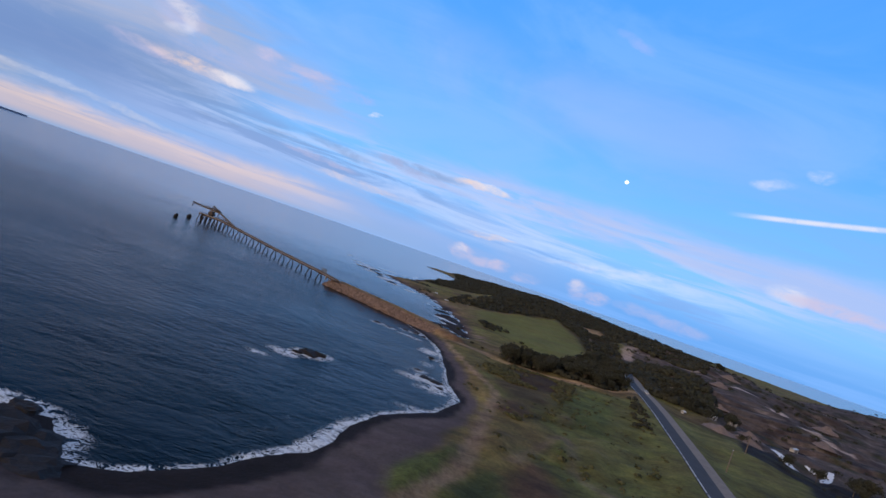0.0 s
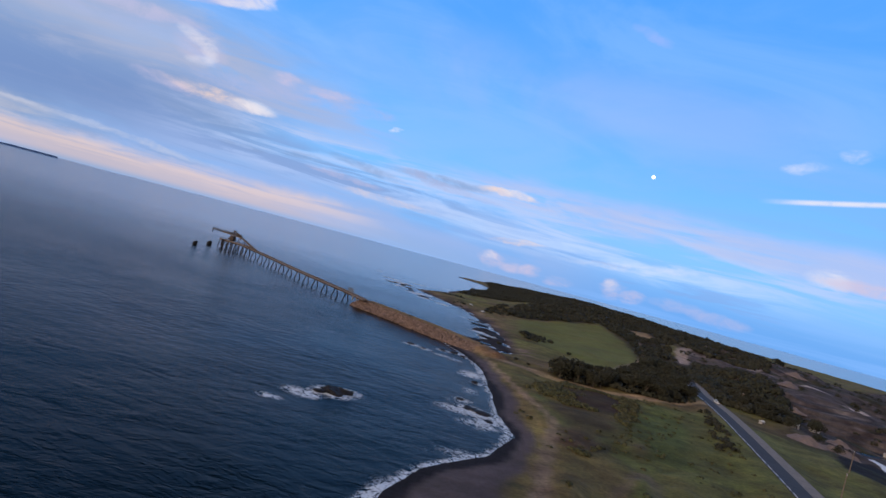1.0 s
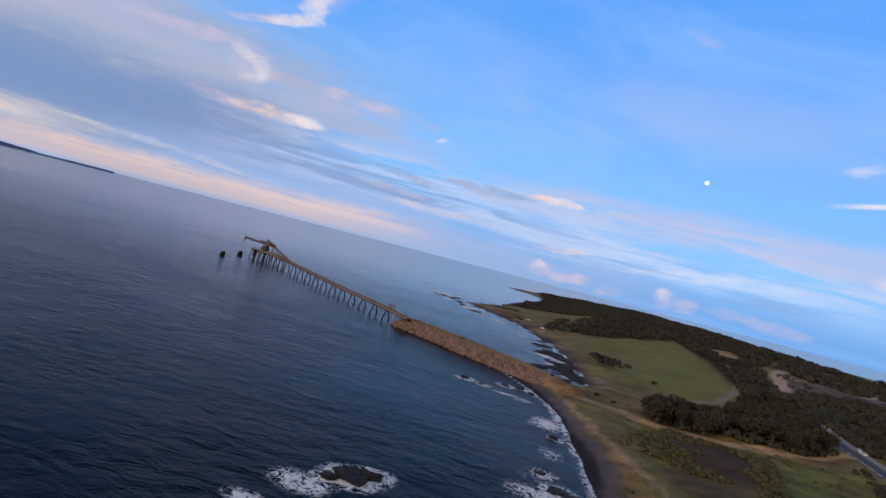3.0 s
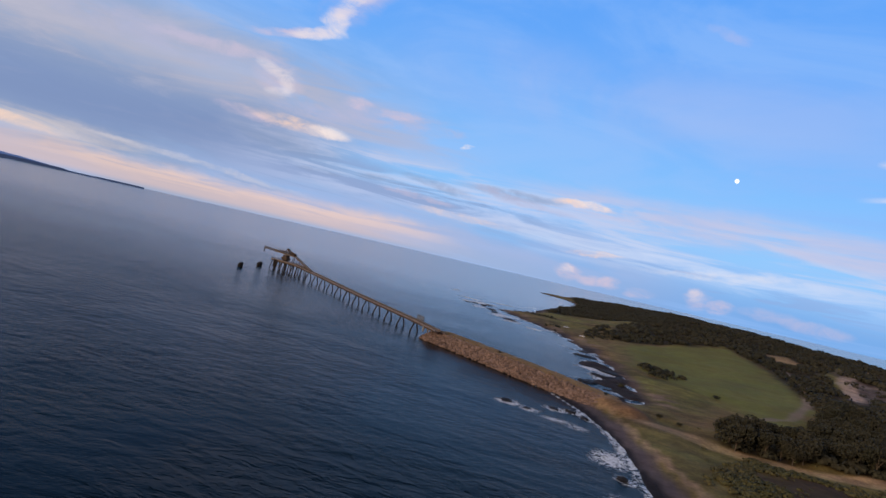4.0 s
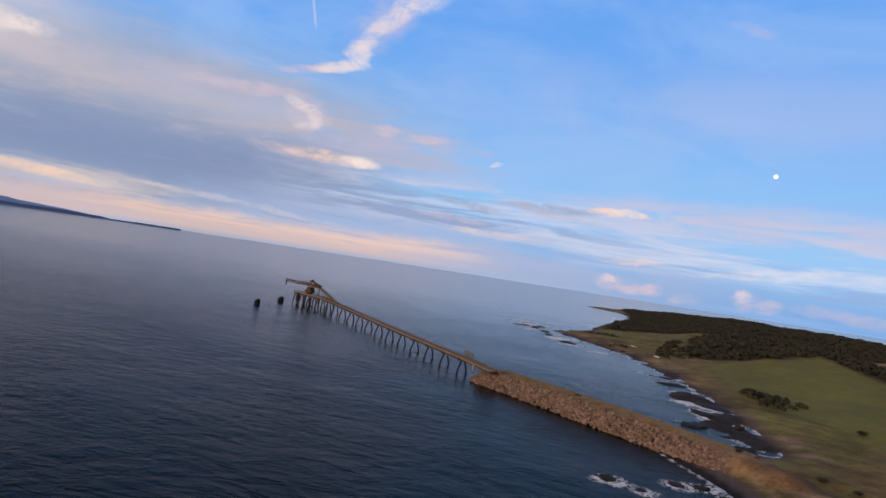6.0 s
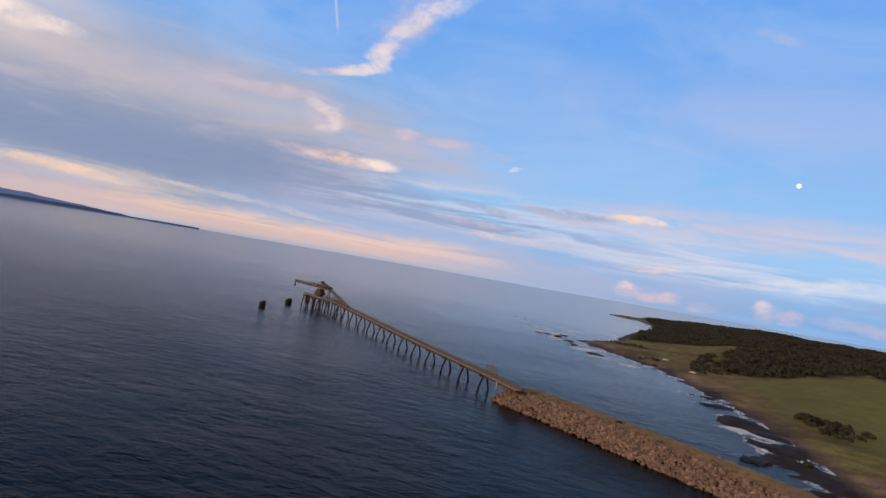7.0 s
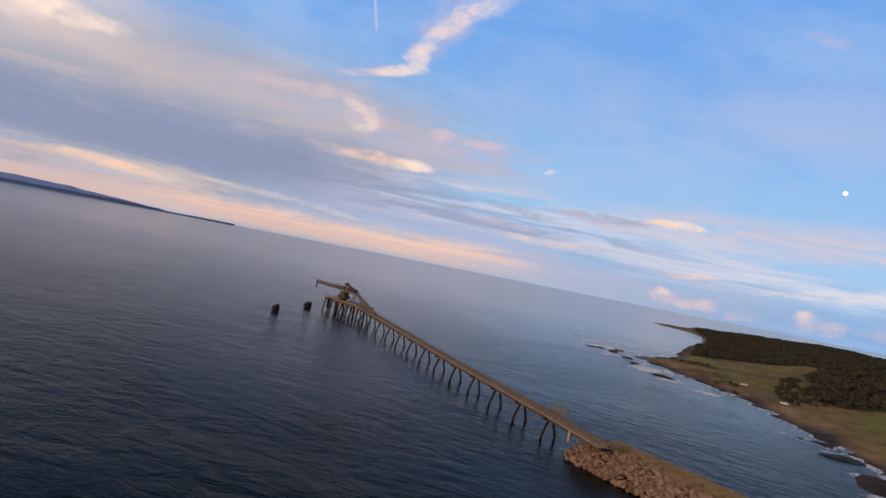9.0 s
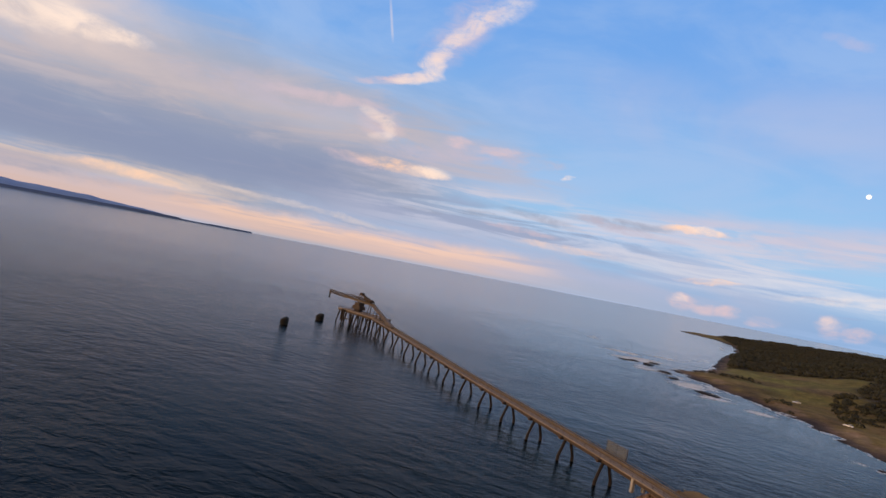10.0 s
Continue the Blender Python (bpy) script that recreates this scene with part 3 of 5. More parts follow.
def build_ground():
    xs = spaced([(-420, 30), (-120, 4), (-80, 2.2), (260, 5), (460, 12), (1300, 12)])
    ys = spaced([(-700, 40), (60, 4), (100, 2.2), (580, 4), (960, 10), (2200, 10)])
    me, x, y, z = sheet("ground", xs, ys, ground_height)
    d = depth_in(x, y, COAST)
    col = np.zeros((len(x), 3))

    def lay(rgb, mask):
        col[:] = col + (np.array(rgb) - col) * np.clip(mask * np.ones(len(x)), 0, 1)[:, None]

    n1, n2, n3 = fbm(x, y, 45, 4, 11), fbm(x, y, 16, 4, 12), fbm(x, y, 120, 4, 13)
    lay((0.132, 0.110, 0.038), 1)                                                        # rough pasture
    lay((0.165, 0.126, 0.052), step(n1 + n3 * 0.4, 0.0, 0.7) * 0.8 * (0.35 + 0.65 * step(y, 330, 400)))                          # dry grass
    lay((0.096, 0.112, 0.032), step(-n1 + n2 * 0.4, -0.35, 0.45) * (1 - step(y, 330, 400)))
    lay((0.145, 0.140, 0.036), step(-n1 + n2 * 0.5, -0.6, 0.4) * step(y, 400, 440) * 0.9)
    lay((0.158, 0.142, 0.050), step(-n2 * 1.2 + n3 * 0.3, 0.2, 0.7) * 0.7 * (1 - step(y, 340, 400)))                             # paler tops
    lay((0.066, 0.066, 0.026), step(n2 * 1.2 - n1 * 0.3, 0.15, 0.6) * 0.8 * (1 - step(y, 330, 420)))     # darker hollows
    lay((0.136, 0.146, 0.036), step(depth_in(x, y, FIELD) + n2 * 5, -3, 6))                   # mown field
    lay((0.112, 0.120, 0.033), step(x + n2 * 8, 56, 68) * (1 - step(y + n1 * 8, 372, 388)) * 0.8)                                # greener ground towards the road
    lay((0.190, 0.152, 0.050), (1 - step(along_line(x, y, YELLOW) + n2 * 1.5, 2.5, 6.5)) * 0.85)                                 # yellow grass above the beach
    lay((0.165, 0.118, 0.050), step(y, 560, 640) * (1 - step(y, 850, 910)) * (1 - step(d + n1 * 14, 22, 50)) * 0.65)                                       # browned grass along the headland's shore
    lay((0.082, 0.056, 0.028), step(depth_in(x, y, HEATH) + n2 * 7, -4, 8) * (0.7 + 0.3 * step(n1, -0.3, 0.3)))
    for ring, rgb in ((HOLLOW, (0.050, 0.072, 0.027)), (BROWN, (0.092, 0.058, 0.038)), (DRY_MOUND, (0.126, 0.108, 0.036)), (PALE_CREST, (0.160, 0.136, 0.074)),
                      (GREEN_A, (0.108, 0.128, 0.030)), (GREEN_B, (0.100, 0.122, 0.030)), (OLIVE_MOUND, (0.126, 0.124, 0.038)), (LAWN, (0.118, 0.122, 0.036))):
        lay(rgb, step(depth_in(x, y, ring) + n2 * 2.5, -2, 4.5) * 0.9)
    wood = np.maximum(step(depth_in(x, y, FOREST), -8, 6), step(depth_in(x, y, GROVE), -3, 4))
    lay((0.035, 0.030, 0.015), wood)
    quarry = step(depth_in(x, y, QUARRY) + n1 * 14, -6, 16)
    lay((0.080, 0.067, 0.060), quarry)
    n4 = fbm(x, y, 9, 3, 15)
    lay((0.20, 0.17, 0.15), quarry * step(n4 + n2 * 0.7 + n1 * 0.4, 0.6, 1.1) * 0.6)
    lay((0.045, 0.036, 0.034), quarry * step(-n4 + n2 * 0.6, 0.45, 0.9))
    lay((0.34, 0.28, 0.23), (1 - step(along_line(x, y, TRACK_D) + n2 * 2, 3, 8)) * 0.8)
    lay((0.26, 0.19, 0.10), step(depth_in(x, y, CLEARING), -2, 6))
    pit = step(depth_in(x, y, SPOIL) + n2 * 3, -1, 3)
    lay((0.016, 0.014, 0.014), pit)                                                           # black spoil
    lay((0.040, 0.040, 0.020), quarry * step(-n2 + n3 * 0.5, 0.4, 0.7))
    for strip in STRIPS:
        lay((0.44, 0.39, 0.36), (1 - step(along_line(x, y, strip) + n2 * 2, 2.5, 6)) * 0.9)       # pale quarry roads and stockpiles
    lay((0.36, 0.28, 0.160), (1 - step(along_line(x, y, TRACK_A) + n2 * 1.5, 3.0, 7.5)) * 0.95)
    lay((0.27, 0.20, 0.12), (1 - step(np.abs(along_line(x, y, TRACK_A) - 0.9) + n2 * 0.4, 0.4, 1.0)) * 0.6)
    lay((0.29, 0.22, 0.135), (1 - step(along_line(x, y, TRACK_B) + n2 * 0.8, 0.7, 2.1)) * 0.85)
    lay((0.22, 0.18, 0.14), (1 - step(along_line(x, y, TRACK_C) + n2 * 0.8, 1.4, 3.4)) * 0.8)
    lay((0.165, 0.145, 0.080), (1 - step(along_line(x, y, LOOP) + n2 * 0.8, 0.7, 2.4)) * 0.75)
    lay((0.160, 0.130, 0.075), (1 - step(along_line(x, y, RIDGE_PATH) + n2 * 0.8, 0.8, 2.6)) * 0.75)
    bay = (1 - step(y, 425, 440))
    wide = 7 + 14 * (1 - step(y, 168, 228)) + 8 * (1 - step(y, 112, 150))
    sand = bay * (1 - step(d + n2 * 1.5, wide, wide + 4))
    lay((0.092, 0.077, 0.078), sand)                                                          # dark sand
    lay((0.016, 0.013, 0.014), sand * (1 - step(d + n2 * 1.6 - 4.5 * (1 - step(y, 140, 220)), 2.2, 4.4)))                        # wet sand
    lay((0.088, 0.112, 0.032), step(depth_in(x, y, DUNE) + n2 * 1.5, -1, 2.5) * 0.95)             # grassed dune at the head of the beach
    lay((0.215, 0.168, 0.112), (1 - step(along_line(x, y, SAND_PATH) + n2 * 1.0, 1.2, 3.4)) * 0.85)
    rocky = (1 - bay) * (1 - step(d + n2 * 5, 7, 15))
    lay((0.105, 0.078, 0.060), rocky)
    lay((0.036, 0.029, 0.027), (1 - bay) * (1 - step(d + n2 * 5 + n4 * 3, 2, 7)))
    lay((0.21, 0.145, 0.080), 1 - step(root_of(x, y), 5, 12))
    lay((0.20, 0.15, 0.10), (1 - bay) * step(n2, 0.3, 0.6) * step(d, 6, 12) * (1 - step(d, 16, 26)))
    col *= (1.09, 1.0, 0.95)
    even = 1 - 0.6 * step(depth_in(x, y, FIELD), -3, 6) - 0.4 * sand
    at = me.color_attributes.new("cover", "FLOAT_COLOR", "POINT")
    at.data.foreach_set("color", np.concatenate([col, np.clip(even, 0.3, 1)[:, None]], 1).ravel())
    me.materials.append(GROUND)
    tagged(new("ground", me), "grassy coastal headland with dark sand beach and quarry", "ground", kind="structure")


SKERRIES = [(-33.5, 242, 3.6, 1.3), (-30, 245, 2.6, 1.1), (-37, 238.5, 1.8, 0.6), (11.2, 272, 3.0, 0.8), (15.9, 269, 3.2, 0.9), (7.1, 283, 1.8, 0.5), (18.0, 260, 2.0, 0.5),
            (-25.1, 385, 2.6, 0.7), (-17.2, 381, 1.6, 0.5), (-7.8, 393, 2.2, 0.6), (-1.0, 395, 2.2, 0.8), (4.0, 389, 1.6, 0.7), (11.9, 325, 1.8, 0.7)]
OUTCROP = [(-57, 109, 8.0, 2.2), (-61, 102, 9.0, 2.6), (-50, 107, 7.0, 1.7), (-67, 96, 9.0, 2.6), (-59, 120, 3.0, 0.9), (-46, 102, 6.0, 1.3)]
PLATFORM = [(9, 484, 5.5, 0.8), (18, 516, 6.0, 0.8), (24, 541, 7.0, 0.8), (12, 598, 7.0, 0.8), (31, 522, 6.0, 0.8), (-55, 745, 6.0, 0.9), (-80, 817, 4.5, 1.0), (-93, 850, 5, 1.1), (-104, 858, 4, 0.8), (-89, 871, 4, 0.8), (-111, 850, 3, 0.6), (-74, 790, 4, 0.7)]


def build_sea():
    def level(x, y):
        far = np.hypot(x, y)
        swell = np.sin((x * 0.42 + y * 0.9) / 17 + 1.2 * np.sin(x / 70)) * 0.16 + fbm(x, y, 26, 3, 21) * 0.14
        rim = 9.0 * (np.minimum(far, 4900) / 4900) ** 4 - np.maximum(far - 4900, 0) * 0.6     # the far edge meets the true horizon
        return swell * (1 - step(far, 500, 900)) + rim

    xs = spaced([(-4880, 400), (-880, 80), (-240, 6), (-104, 2.0), (56, 8), (160, 80), (880, 400), (4880, 400)])
    ys = spaced([(-4800, 400), (-400, 60), (80, 4), (104, 2.0), (460, 3), (1060, 30), (1800, 100), (4880, 400)])
    me, x, y, z = sheet("sea", xs, ys, level)
    d = depth_in(x, y, COAST)
    n = fbm(x, y, 22, 4, 31)
    deep = np.full(len(x), 9.0)
    near = (d > -16) & (d < 8) & (y > 60) & (y < 1000)
    deep[near] = z[near] - ground_height(x[near], y[near])                                      # the depth of the water
    seaward = 1 - 0.1 * step(y, 425, 445)
    foam = (1 - step(np.abs(deep - 0.12) + 0.14 * n, 0.08, 0.36)) * (0.92 + 0.4 * n) * seaward
    foam = np.maximum(foam, (1 - step(deep + 0.45 * n, 0.35, 1.5)) * (0.62 + 0.35 * n) * (1 - step(y, 300, 420) * 0.35))
    shelf = step(d, -34, -16) * (1 - step(d, -2, 2)) * step(y, 440, 455)
    foam = np.maximum(foam, shelf * step(n + 0.7 * fbm(x, y, 9, 3, 37), 0.25, 1.0) * 0.8)
    foam = np.maximum(foam, (1 - step(np.abs(d + 8 + n * 3), 1, 6)) * 0.45 * step(n, -0.1, 0.5))
    for sx, sy, r, h in SKERRIES + OUTCROP[:1] + OUTCROP[4:5]:
        q = np.hypot(x - sx + n * 2, y - sy + fbm(x, y, 12, 3, 33) * 2)
        foam = np.maximum(foam, (1 - step(q, r * 1.0, r * 2.6 + 3.0)) * (1.0 + 0.4 * n))
    for sx, sy, r, h in PLATFORM:
        q = np.hypot(x - sx, (y - sy) * 0.7)
        foam = np.maximum(foam, (1 - step(q, r * 0.9, r * 1.7 + 2)) * (0.62 + 0.5 * n))
    for cx, cy, sa, sb, amount in ((-40, 233, 9, 8, 0.95), (-46, 219, 6, 4, 0.7), (-32, 243, 9, 9, 1.05), (7.5, 267, 11, 11, 0.92), (13.5, 252, 11, 9, 0.88), (5.3, 279, 6, 8, 0.85), (11.3, 306, 8, 16, 0.8), (8.7, 340, 8, 16, 0.8), (9.9, 217, 10, 9, 0.7), (-17.2, 381, 9, 4, 0.9), (-7.4, 375, 11, 5, 0.85), (1.4, 371, 8, 7, 0.8), (-46, 114, 5, 7, 1.0), (-55, 123, 7, 5, 1.0), (-64, 122, 8, 6, 0.95), (-72, 116, 8, 8, 0.85), (-103, 863, 22, 22, 1.3), (-94, 826, 10, 24, 1.15),
                                   (-112, 920, 24, 16, 1.1), (-82, 947, 24, 12, 1.1), (-154, 1031, 16, 40, 0.85), (-66, 770, 14, 22, 1.25), (-52, 730, 12, 14, 1.2), (-80, 830, 16, 20, 1.3), (-96, 880, 18, 20, 1.25), (-30, 712, 10, 8, 1.0), (4, 596, 8, 8, 1.0), (12, 540, 7, 9, 1.0), (2, 486, 8, 8, 1.0), (14.6, 247, 8, 10, 0.7), (-5.4, 180, 8, 14, 0.55)):
        foam = np.maximum(foam, amount * np.exp(-(((x - cx) / sa) ** 2 + ((y - cy) / sb) ** 2)) * (0.9 + 0.6 * n))
    for bx, by in ((-85, 493),):
        foam = np.maximum(foam, 0.5 * np.exp(-((x - bx) ** 2 + (y - by) ** 2) / 40))
    at = me.attributes.new("foam", "FLOAT", "POINT")
    at.data.foreach_set("value", np.clip(foam, 0, 1))
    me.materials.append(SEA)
    tagged(new("water", me), "dark blue evening sea with white foam along the shore", "sea", kind="structure")


build_ground()
build_sea()


def boulder_mesh(seed, subdiv=1, flat=0.75, rough=0.35):
    """A broken, angular stone about 1 m across its half-width."""
    rng = random.Random(seed)
    bm = bmesh.new()
    bmesh.ops.create_icosphere(bm, subdivisions=subdiv, radius=1)
    for v in bm.verts:
        v.co *= 1 + rng.uniform(-rough, rough * 0.6)
        v.co.z *= flat
    for k in range(3):
        axis = Vector((rng.uniform(-1, 1), rng.uniform(-1, 1), rng.uniform(-0.3, 1))).normalized()
        for v in bm.verts:
            over_cut = v.co.dot(axis) - 0.72
            if over_cut > 0:
                v.co -= axis * over_cut
    me = bpy.data.meshes.new("boulder")
    bm.to_mesh(me)
    bm.free()
    return me


def reef_mesh(seed, subdiv=3):
    """A low, ragged slab of rock, 1 m in half-width and height."""
    bm = bmesh.new()
    bmesh.ops.create_icosphere(bm, subdivisions=subdiv, radius=1)
    for v in bm.verts:
        p = v.co.copy()
        k = noise.fractal(p * 1.7 + Vector((seed * 3.1, 0, 0)), 0.9, 2.1, 4)
        v.co = p * (1 + 0.38 * k)
        v.co.z = max(-0.6, v.co.z) * (0.8 + 0.5 * noise.noise(p * 3.3 + Vector((0, seed, 0))))
    me = bpy.data.meshes.new("reef")
    bm.to_mesh(me)
    bm.free()
    me.materials.append(REEF_AND_GAP)
    return me


REEFS = [reef_mesh(k) for k in range(5)]


def build_reefs():
    rng = random.Random(5)
    for group, rows, label in (("rocks awash in the bay", SKERRIES, "dark wet rock awash in white water"),
                               ("rocks of the outcrop", OUTCROP, "dark basalt outcrop at the end of the beach"),
                               ("rock shelves", PLATFORM, "low dark rock shelf along the shore")):
        for k, (x, y, r, h) in enumerate(rows):
            ob = new("shore_rock", REEFS[k % 5])
            stretch = 1.2 if rows is PLATFORM else 1.1
            ob.matrix_world = pose(x, y, 0.1, 0, 0, rng.uniform(0, 360)) @ Matrix.Diagonal((r / stretch, r * stretch, h, 1))
            tagged(ob, label, "rock", group)


build_reefs()

# ---- breakwater ----
BW = [(16, 424), (-3, 438), (-20, 451), (-36, 463.5), (-54, 478), (-73, 493)]          # its crest line
BW_Z = [4.0, 4.8, 5.2, 5.3, 5.3, 5.0]
BW_HALF, BW_FOOT = 5.4, 13.2                                                           # half the crest's width, and of the foot


def bw_at(s):
    """A point of the crest, s from 0 at the shore to 1 at the tip, and the way across it towards the bay."""
    f = min(max(s, 0), 0.9999) * (len(BW) - 1)
    k, u = int(f), f % 1
    a, b = Vector(BW[k]), Vector(BW[k + 1])
    p = a.lerp(b, u)
    way = (b - a).normalized()
    return Vector((p.x, p.y, BW_Z[k] + (BW_Z[k + 1] - BW_Z[k]) * u)), Vector((way.y, -way.x, 0)) * -1, Vector((way.x, way.y, 0))


def build_breakwater():
    bwk = thing("breakwater", (0, 0, 0), "rubble breakwater of brown basalt boulders with dry grass crest", "breakwater", kind="structure")
    prof = [(-14.0, -2.4), (-10.6, -0.6), (-7.4, -3.0), (-5.2, 0), (5.2, 0), (8.2, -3.2), (12.2, -0.6), (15.5, -2.4)]
    verts, faces, n = [], [], 46
    for i in range(n + 1):
        p, side, way = bw_at(i / n)
        for k, (o, h) in enumerate(prof):
            z = h - 0.6 if k in (0, 1, 6, 7) else p.z - 0.6 + h * 0.8
            q = p + side * (o + 0.5 * noise.noise(Vector((i * 0.7, k, 3))))
            verts.append((q.x, q.y, z + 0.25 * noise.noise(Vector((i * 0.9, k, 0)))))
    m = len(prof)
    for i in range(n):
        faces += [(i * m + k, i * m + k + 1, (i + 1) * m + k + 1, (i + 1) * m + k) for k in range(m - 1)]
    tip, side, way = bw_at(1)
    first = len(verts)
    for k in range(9):
        a = math.pi * k / 8
        q = tip + side * math.cos(a) * -13 + way * math.sin(a) * 8
        verts.append((q.x, q.y, -1.0))
    for k in range(8):
        faces.append((n * m + 3, first + k, first + k + 1))
    faces.append((n * m + 3, first + 8, n * m + 4))
    # near-black colour stands in for shade in the gaps between boulders
    part("core", mesh_of("core", verts, faces, True), REEF_AND_GAP, bwk, "rubble core with the gaps' shade in its near-black colour")
    # crest with soil and dry grass
    verts, faces = [], []
    rng = random.Random(9)
    for i in range(121):
        p, side, way = bw_at(i / 121)
        for o in (-5.8, -2.9, 0, 2.9, 5.8):
            q = p + side * (o + rng.uniform(-0.3, 0.3))
            verts.append((q.x, q.y, p.z + 0.3 - 0.10 * o - 0.012 * o * o + rng.uniform(-0.15, 0.25)))
    for i in range(120):
        faces += [(i * 5 + k, i * 5 + k + 1, i * 5 + k + 6, i * 5 + k + 5) for k in range(4)]
    part("crest", mesh_of("crest", verts, faces, True), DRYGRASS, bwk, "dry grass and soil on the crest")
    protos = [boulder_mesh(k, 1) for k in range(6)]
    for me in protos:
        me.materials.append(ROCK)
    data = [(np.array([v.co[:] for v in me.vertices]), [tuple(p.vertices) for p in me.polygons]) for me in protos]
    jv, jf, singles = [], [], 0
    spots = []
    for i in range(4200):
        s, u = rng.random(), rng.random()
        bay_side = i % 4 != 0
        spots.append((s, u, bay_side))
    spots += [(1.0, rng.random(), None) for _ in range(170)]
    for s, u, bay_side in spots:
        p, side, way = bw_at(s)
        r = rng.choice((0.5, 0.62, 0.75, 1.0)) * rng.uniform(0.8, 1.15)
        if bay_side is None:
            a = math.pi * rng.random()
            top, foot = p + way * 1.0 + side * math.cos(a) * -BW_HALF * 0.8, p + side * math.cos(a) * -12.5 + way * math.sin(a) * 8.5
            foot.z = -0.3
            q = top.lerp(foot, 0.15 + 0.85 * u)
        else:
            sign = 1 if bay_side else -1
            q = p + side * sign * (BW_HALF - 0.3 + u * (BW_FOOT - BW_HALF if bay_side else 6.0))
            q.z = (p.z - 0.1) * (1 - u) + 0.0 * u + rng.uniform(-0.1, 0.5)
        turn = Matrix.LocRotScale(q, Euler((rng.uniform(-0.6, 0.6), rng.uniform(-0.6, 0.6), rng.uniform(0, 6.3))), (r, r * rng.uniform(0.75, 1.2), r))
        k = rng.randrange(6)
        if singles < 300 and bay_side is not False and s > 0.42:
            ob = new("boulder", protos[k])
            ob.parent = bwk
            ob.matrix_local = turn
            singles += 1
        else:
            pts, polys = data[k]
            first = len(jv)
            jv += [tuple(turn @ Vector(c)) for c in pts]
            jf += [tuple(first + i for i in f) for f in polys]
    rest = part("boulder_slope", mesh_of("boulder_slope", jv, jf), ROCKS, bwk, "piled brown basalt boulders")
    rest["kind"] = "stuff"


build_breakwater()

# ---- jetty ----
BENT0, BENT1 = Vector((-89.3, 499.8, 0)), Vector((-226.0, 652.0, 0))      # the first and the last trestle
JDIR = (BENT1 - BENT0).normalized()
BENTS = 13
GAP = (BENT1 - BENT0).length / (BENTS - 1)
JTURN = math.degrees(math.atan2(JDIR.y, JDIR.x)) - 90         # local y runs out to sea
JROOT = -26.0                                                  # where the deck meets the breakwater


def deck_z(s):
    """The height of the deck s metres past the first trestle."""
    return 6.7 + 1.1 * float(step(np.array(float(s)), 60, 205)) - 0.4 * float(step(np.array(-float(s)), 0, 26))


def raked_pile(side, y, top, r):
    """One leg of a trestle: raked from the cap down to a knee near the water, then upright into the sea."""
    bm = bmesh.new()
    knee = (side * 2.3, y, 1.0)
    bar(bm, (side * 0.75, y, top), knee, r, sides=10)
    bar(bm, (knee[0], y, knee[2] + 0.25), (side * 2.4, y, -4), r * 1.12, sides=10)
    return bm


def build_jetty():
    jetty = thing("jetty", (BENT0.x, BENT0.y, 0), "long rusty steel trestle jetty with brown deck and conveyor", "jetty", turn=JTURN)
    marks = [JROOT, -12.5] + [k * GAP for k in range(BENTS)] + [BENTS * GAP - 3]
    for a, b in zip(marks, marks[1:]):
        za, zb = deck_z(a), deck_z(b)
        bm = bmesh.new()
        beam(bm, (0, a, za), (0, b, zb), 4.4, 0.3)
        part("deck_span", bm, DECK, jetty)
        for side in (-1.8, 1.8):
            bm = bmesh.new()
            beam(bm, (side, a, za - 0.55), (side, b, zb - 0.55), 0.3, 0.8)
            part("girder", bm, STEEL, jetty)
        bm = bmesh.new()
        beam(bm, (1.1, a, za + 0.45), (1.1, b, zb + 0.45), 1.3, 0.6)
        beam(bm, (0.5, a, za + 0.6), (0.5, b, zb + 0.6), 0.12, 0.55)
        beam(bm, (1.7, a, za + 0.6), (1.7, b, zb + 0.6), 0.12, 0.55)
        part("conveyor_belt", bm, CLAD, jetty, "low brown conveyor along the deck")
        for side in (-2.12, 2.12):
            bm = bmesh.new()
            for q in np.linspace(a, b, max(3, int((b - a) / 2.6)))[:-1]:
                beam(bm, (side, q, deck_z(q) + 0.1), (side, q, deck_z(q) + 1.2), 0.07, 0.07)
            beam(bm, (side, a, za + 1.2), (side, b, zb + 1.2), 0.07, 0.07)
            beam(bm, (side, a, za + 0.7), (side, b, zb + 0.7), 0.05, 0.05)
            part("handrail", bm, STEEL, jetty)
    for k in range(BENTS):
        y = k * GAP
        z = deck_z(y) - 1.0
        for side in (-1, 1):
            part("raked_leg", raked_pile(side, y, z, 0.40), PILE, jetty)
        bm = bmesh.new()
        box(bm, (-2.9, y - 0.45, z - 0.15), (2.3, y + 0.45, z + 0.3), 0.05)
        part("pile_cap", bm, STEEL, jetty)
        bm = bmesh.new()
        box(bm, (-3.1, y - 0.8, z + 0.3), (-2.2, y + 0.8, z + 0.75), 0.05)
        part("bracket", bm, STEEL, jetty)


build_jetty()


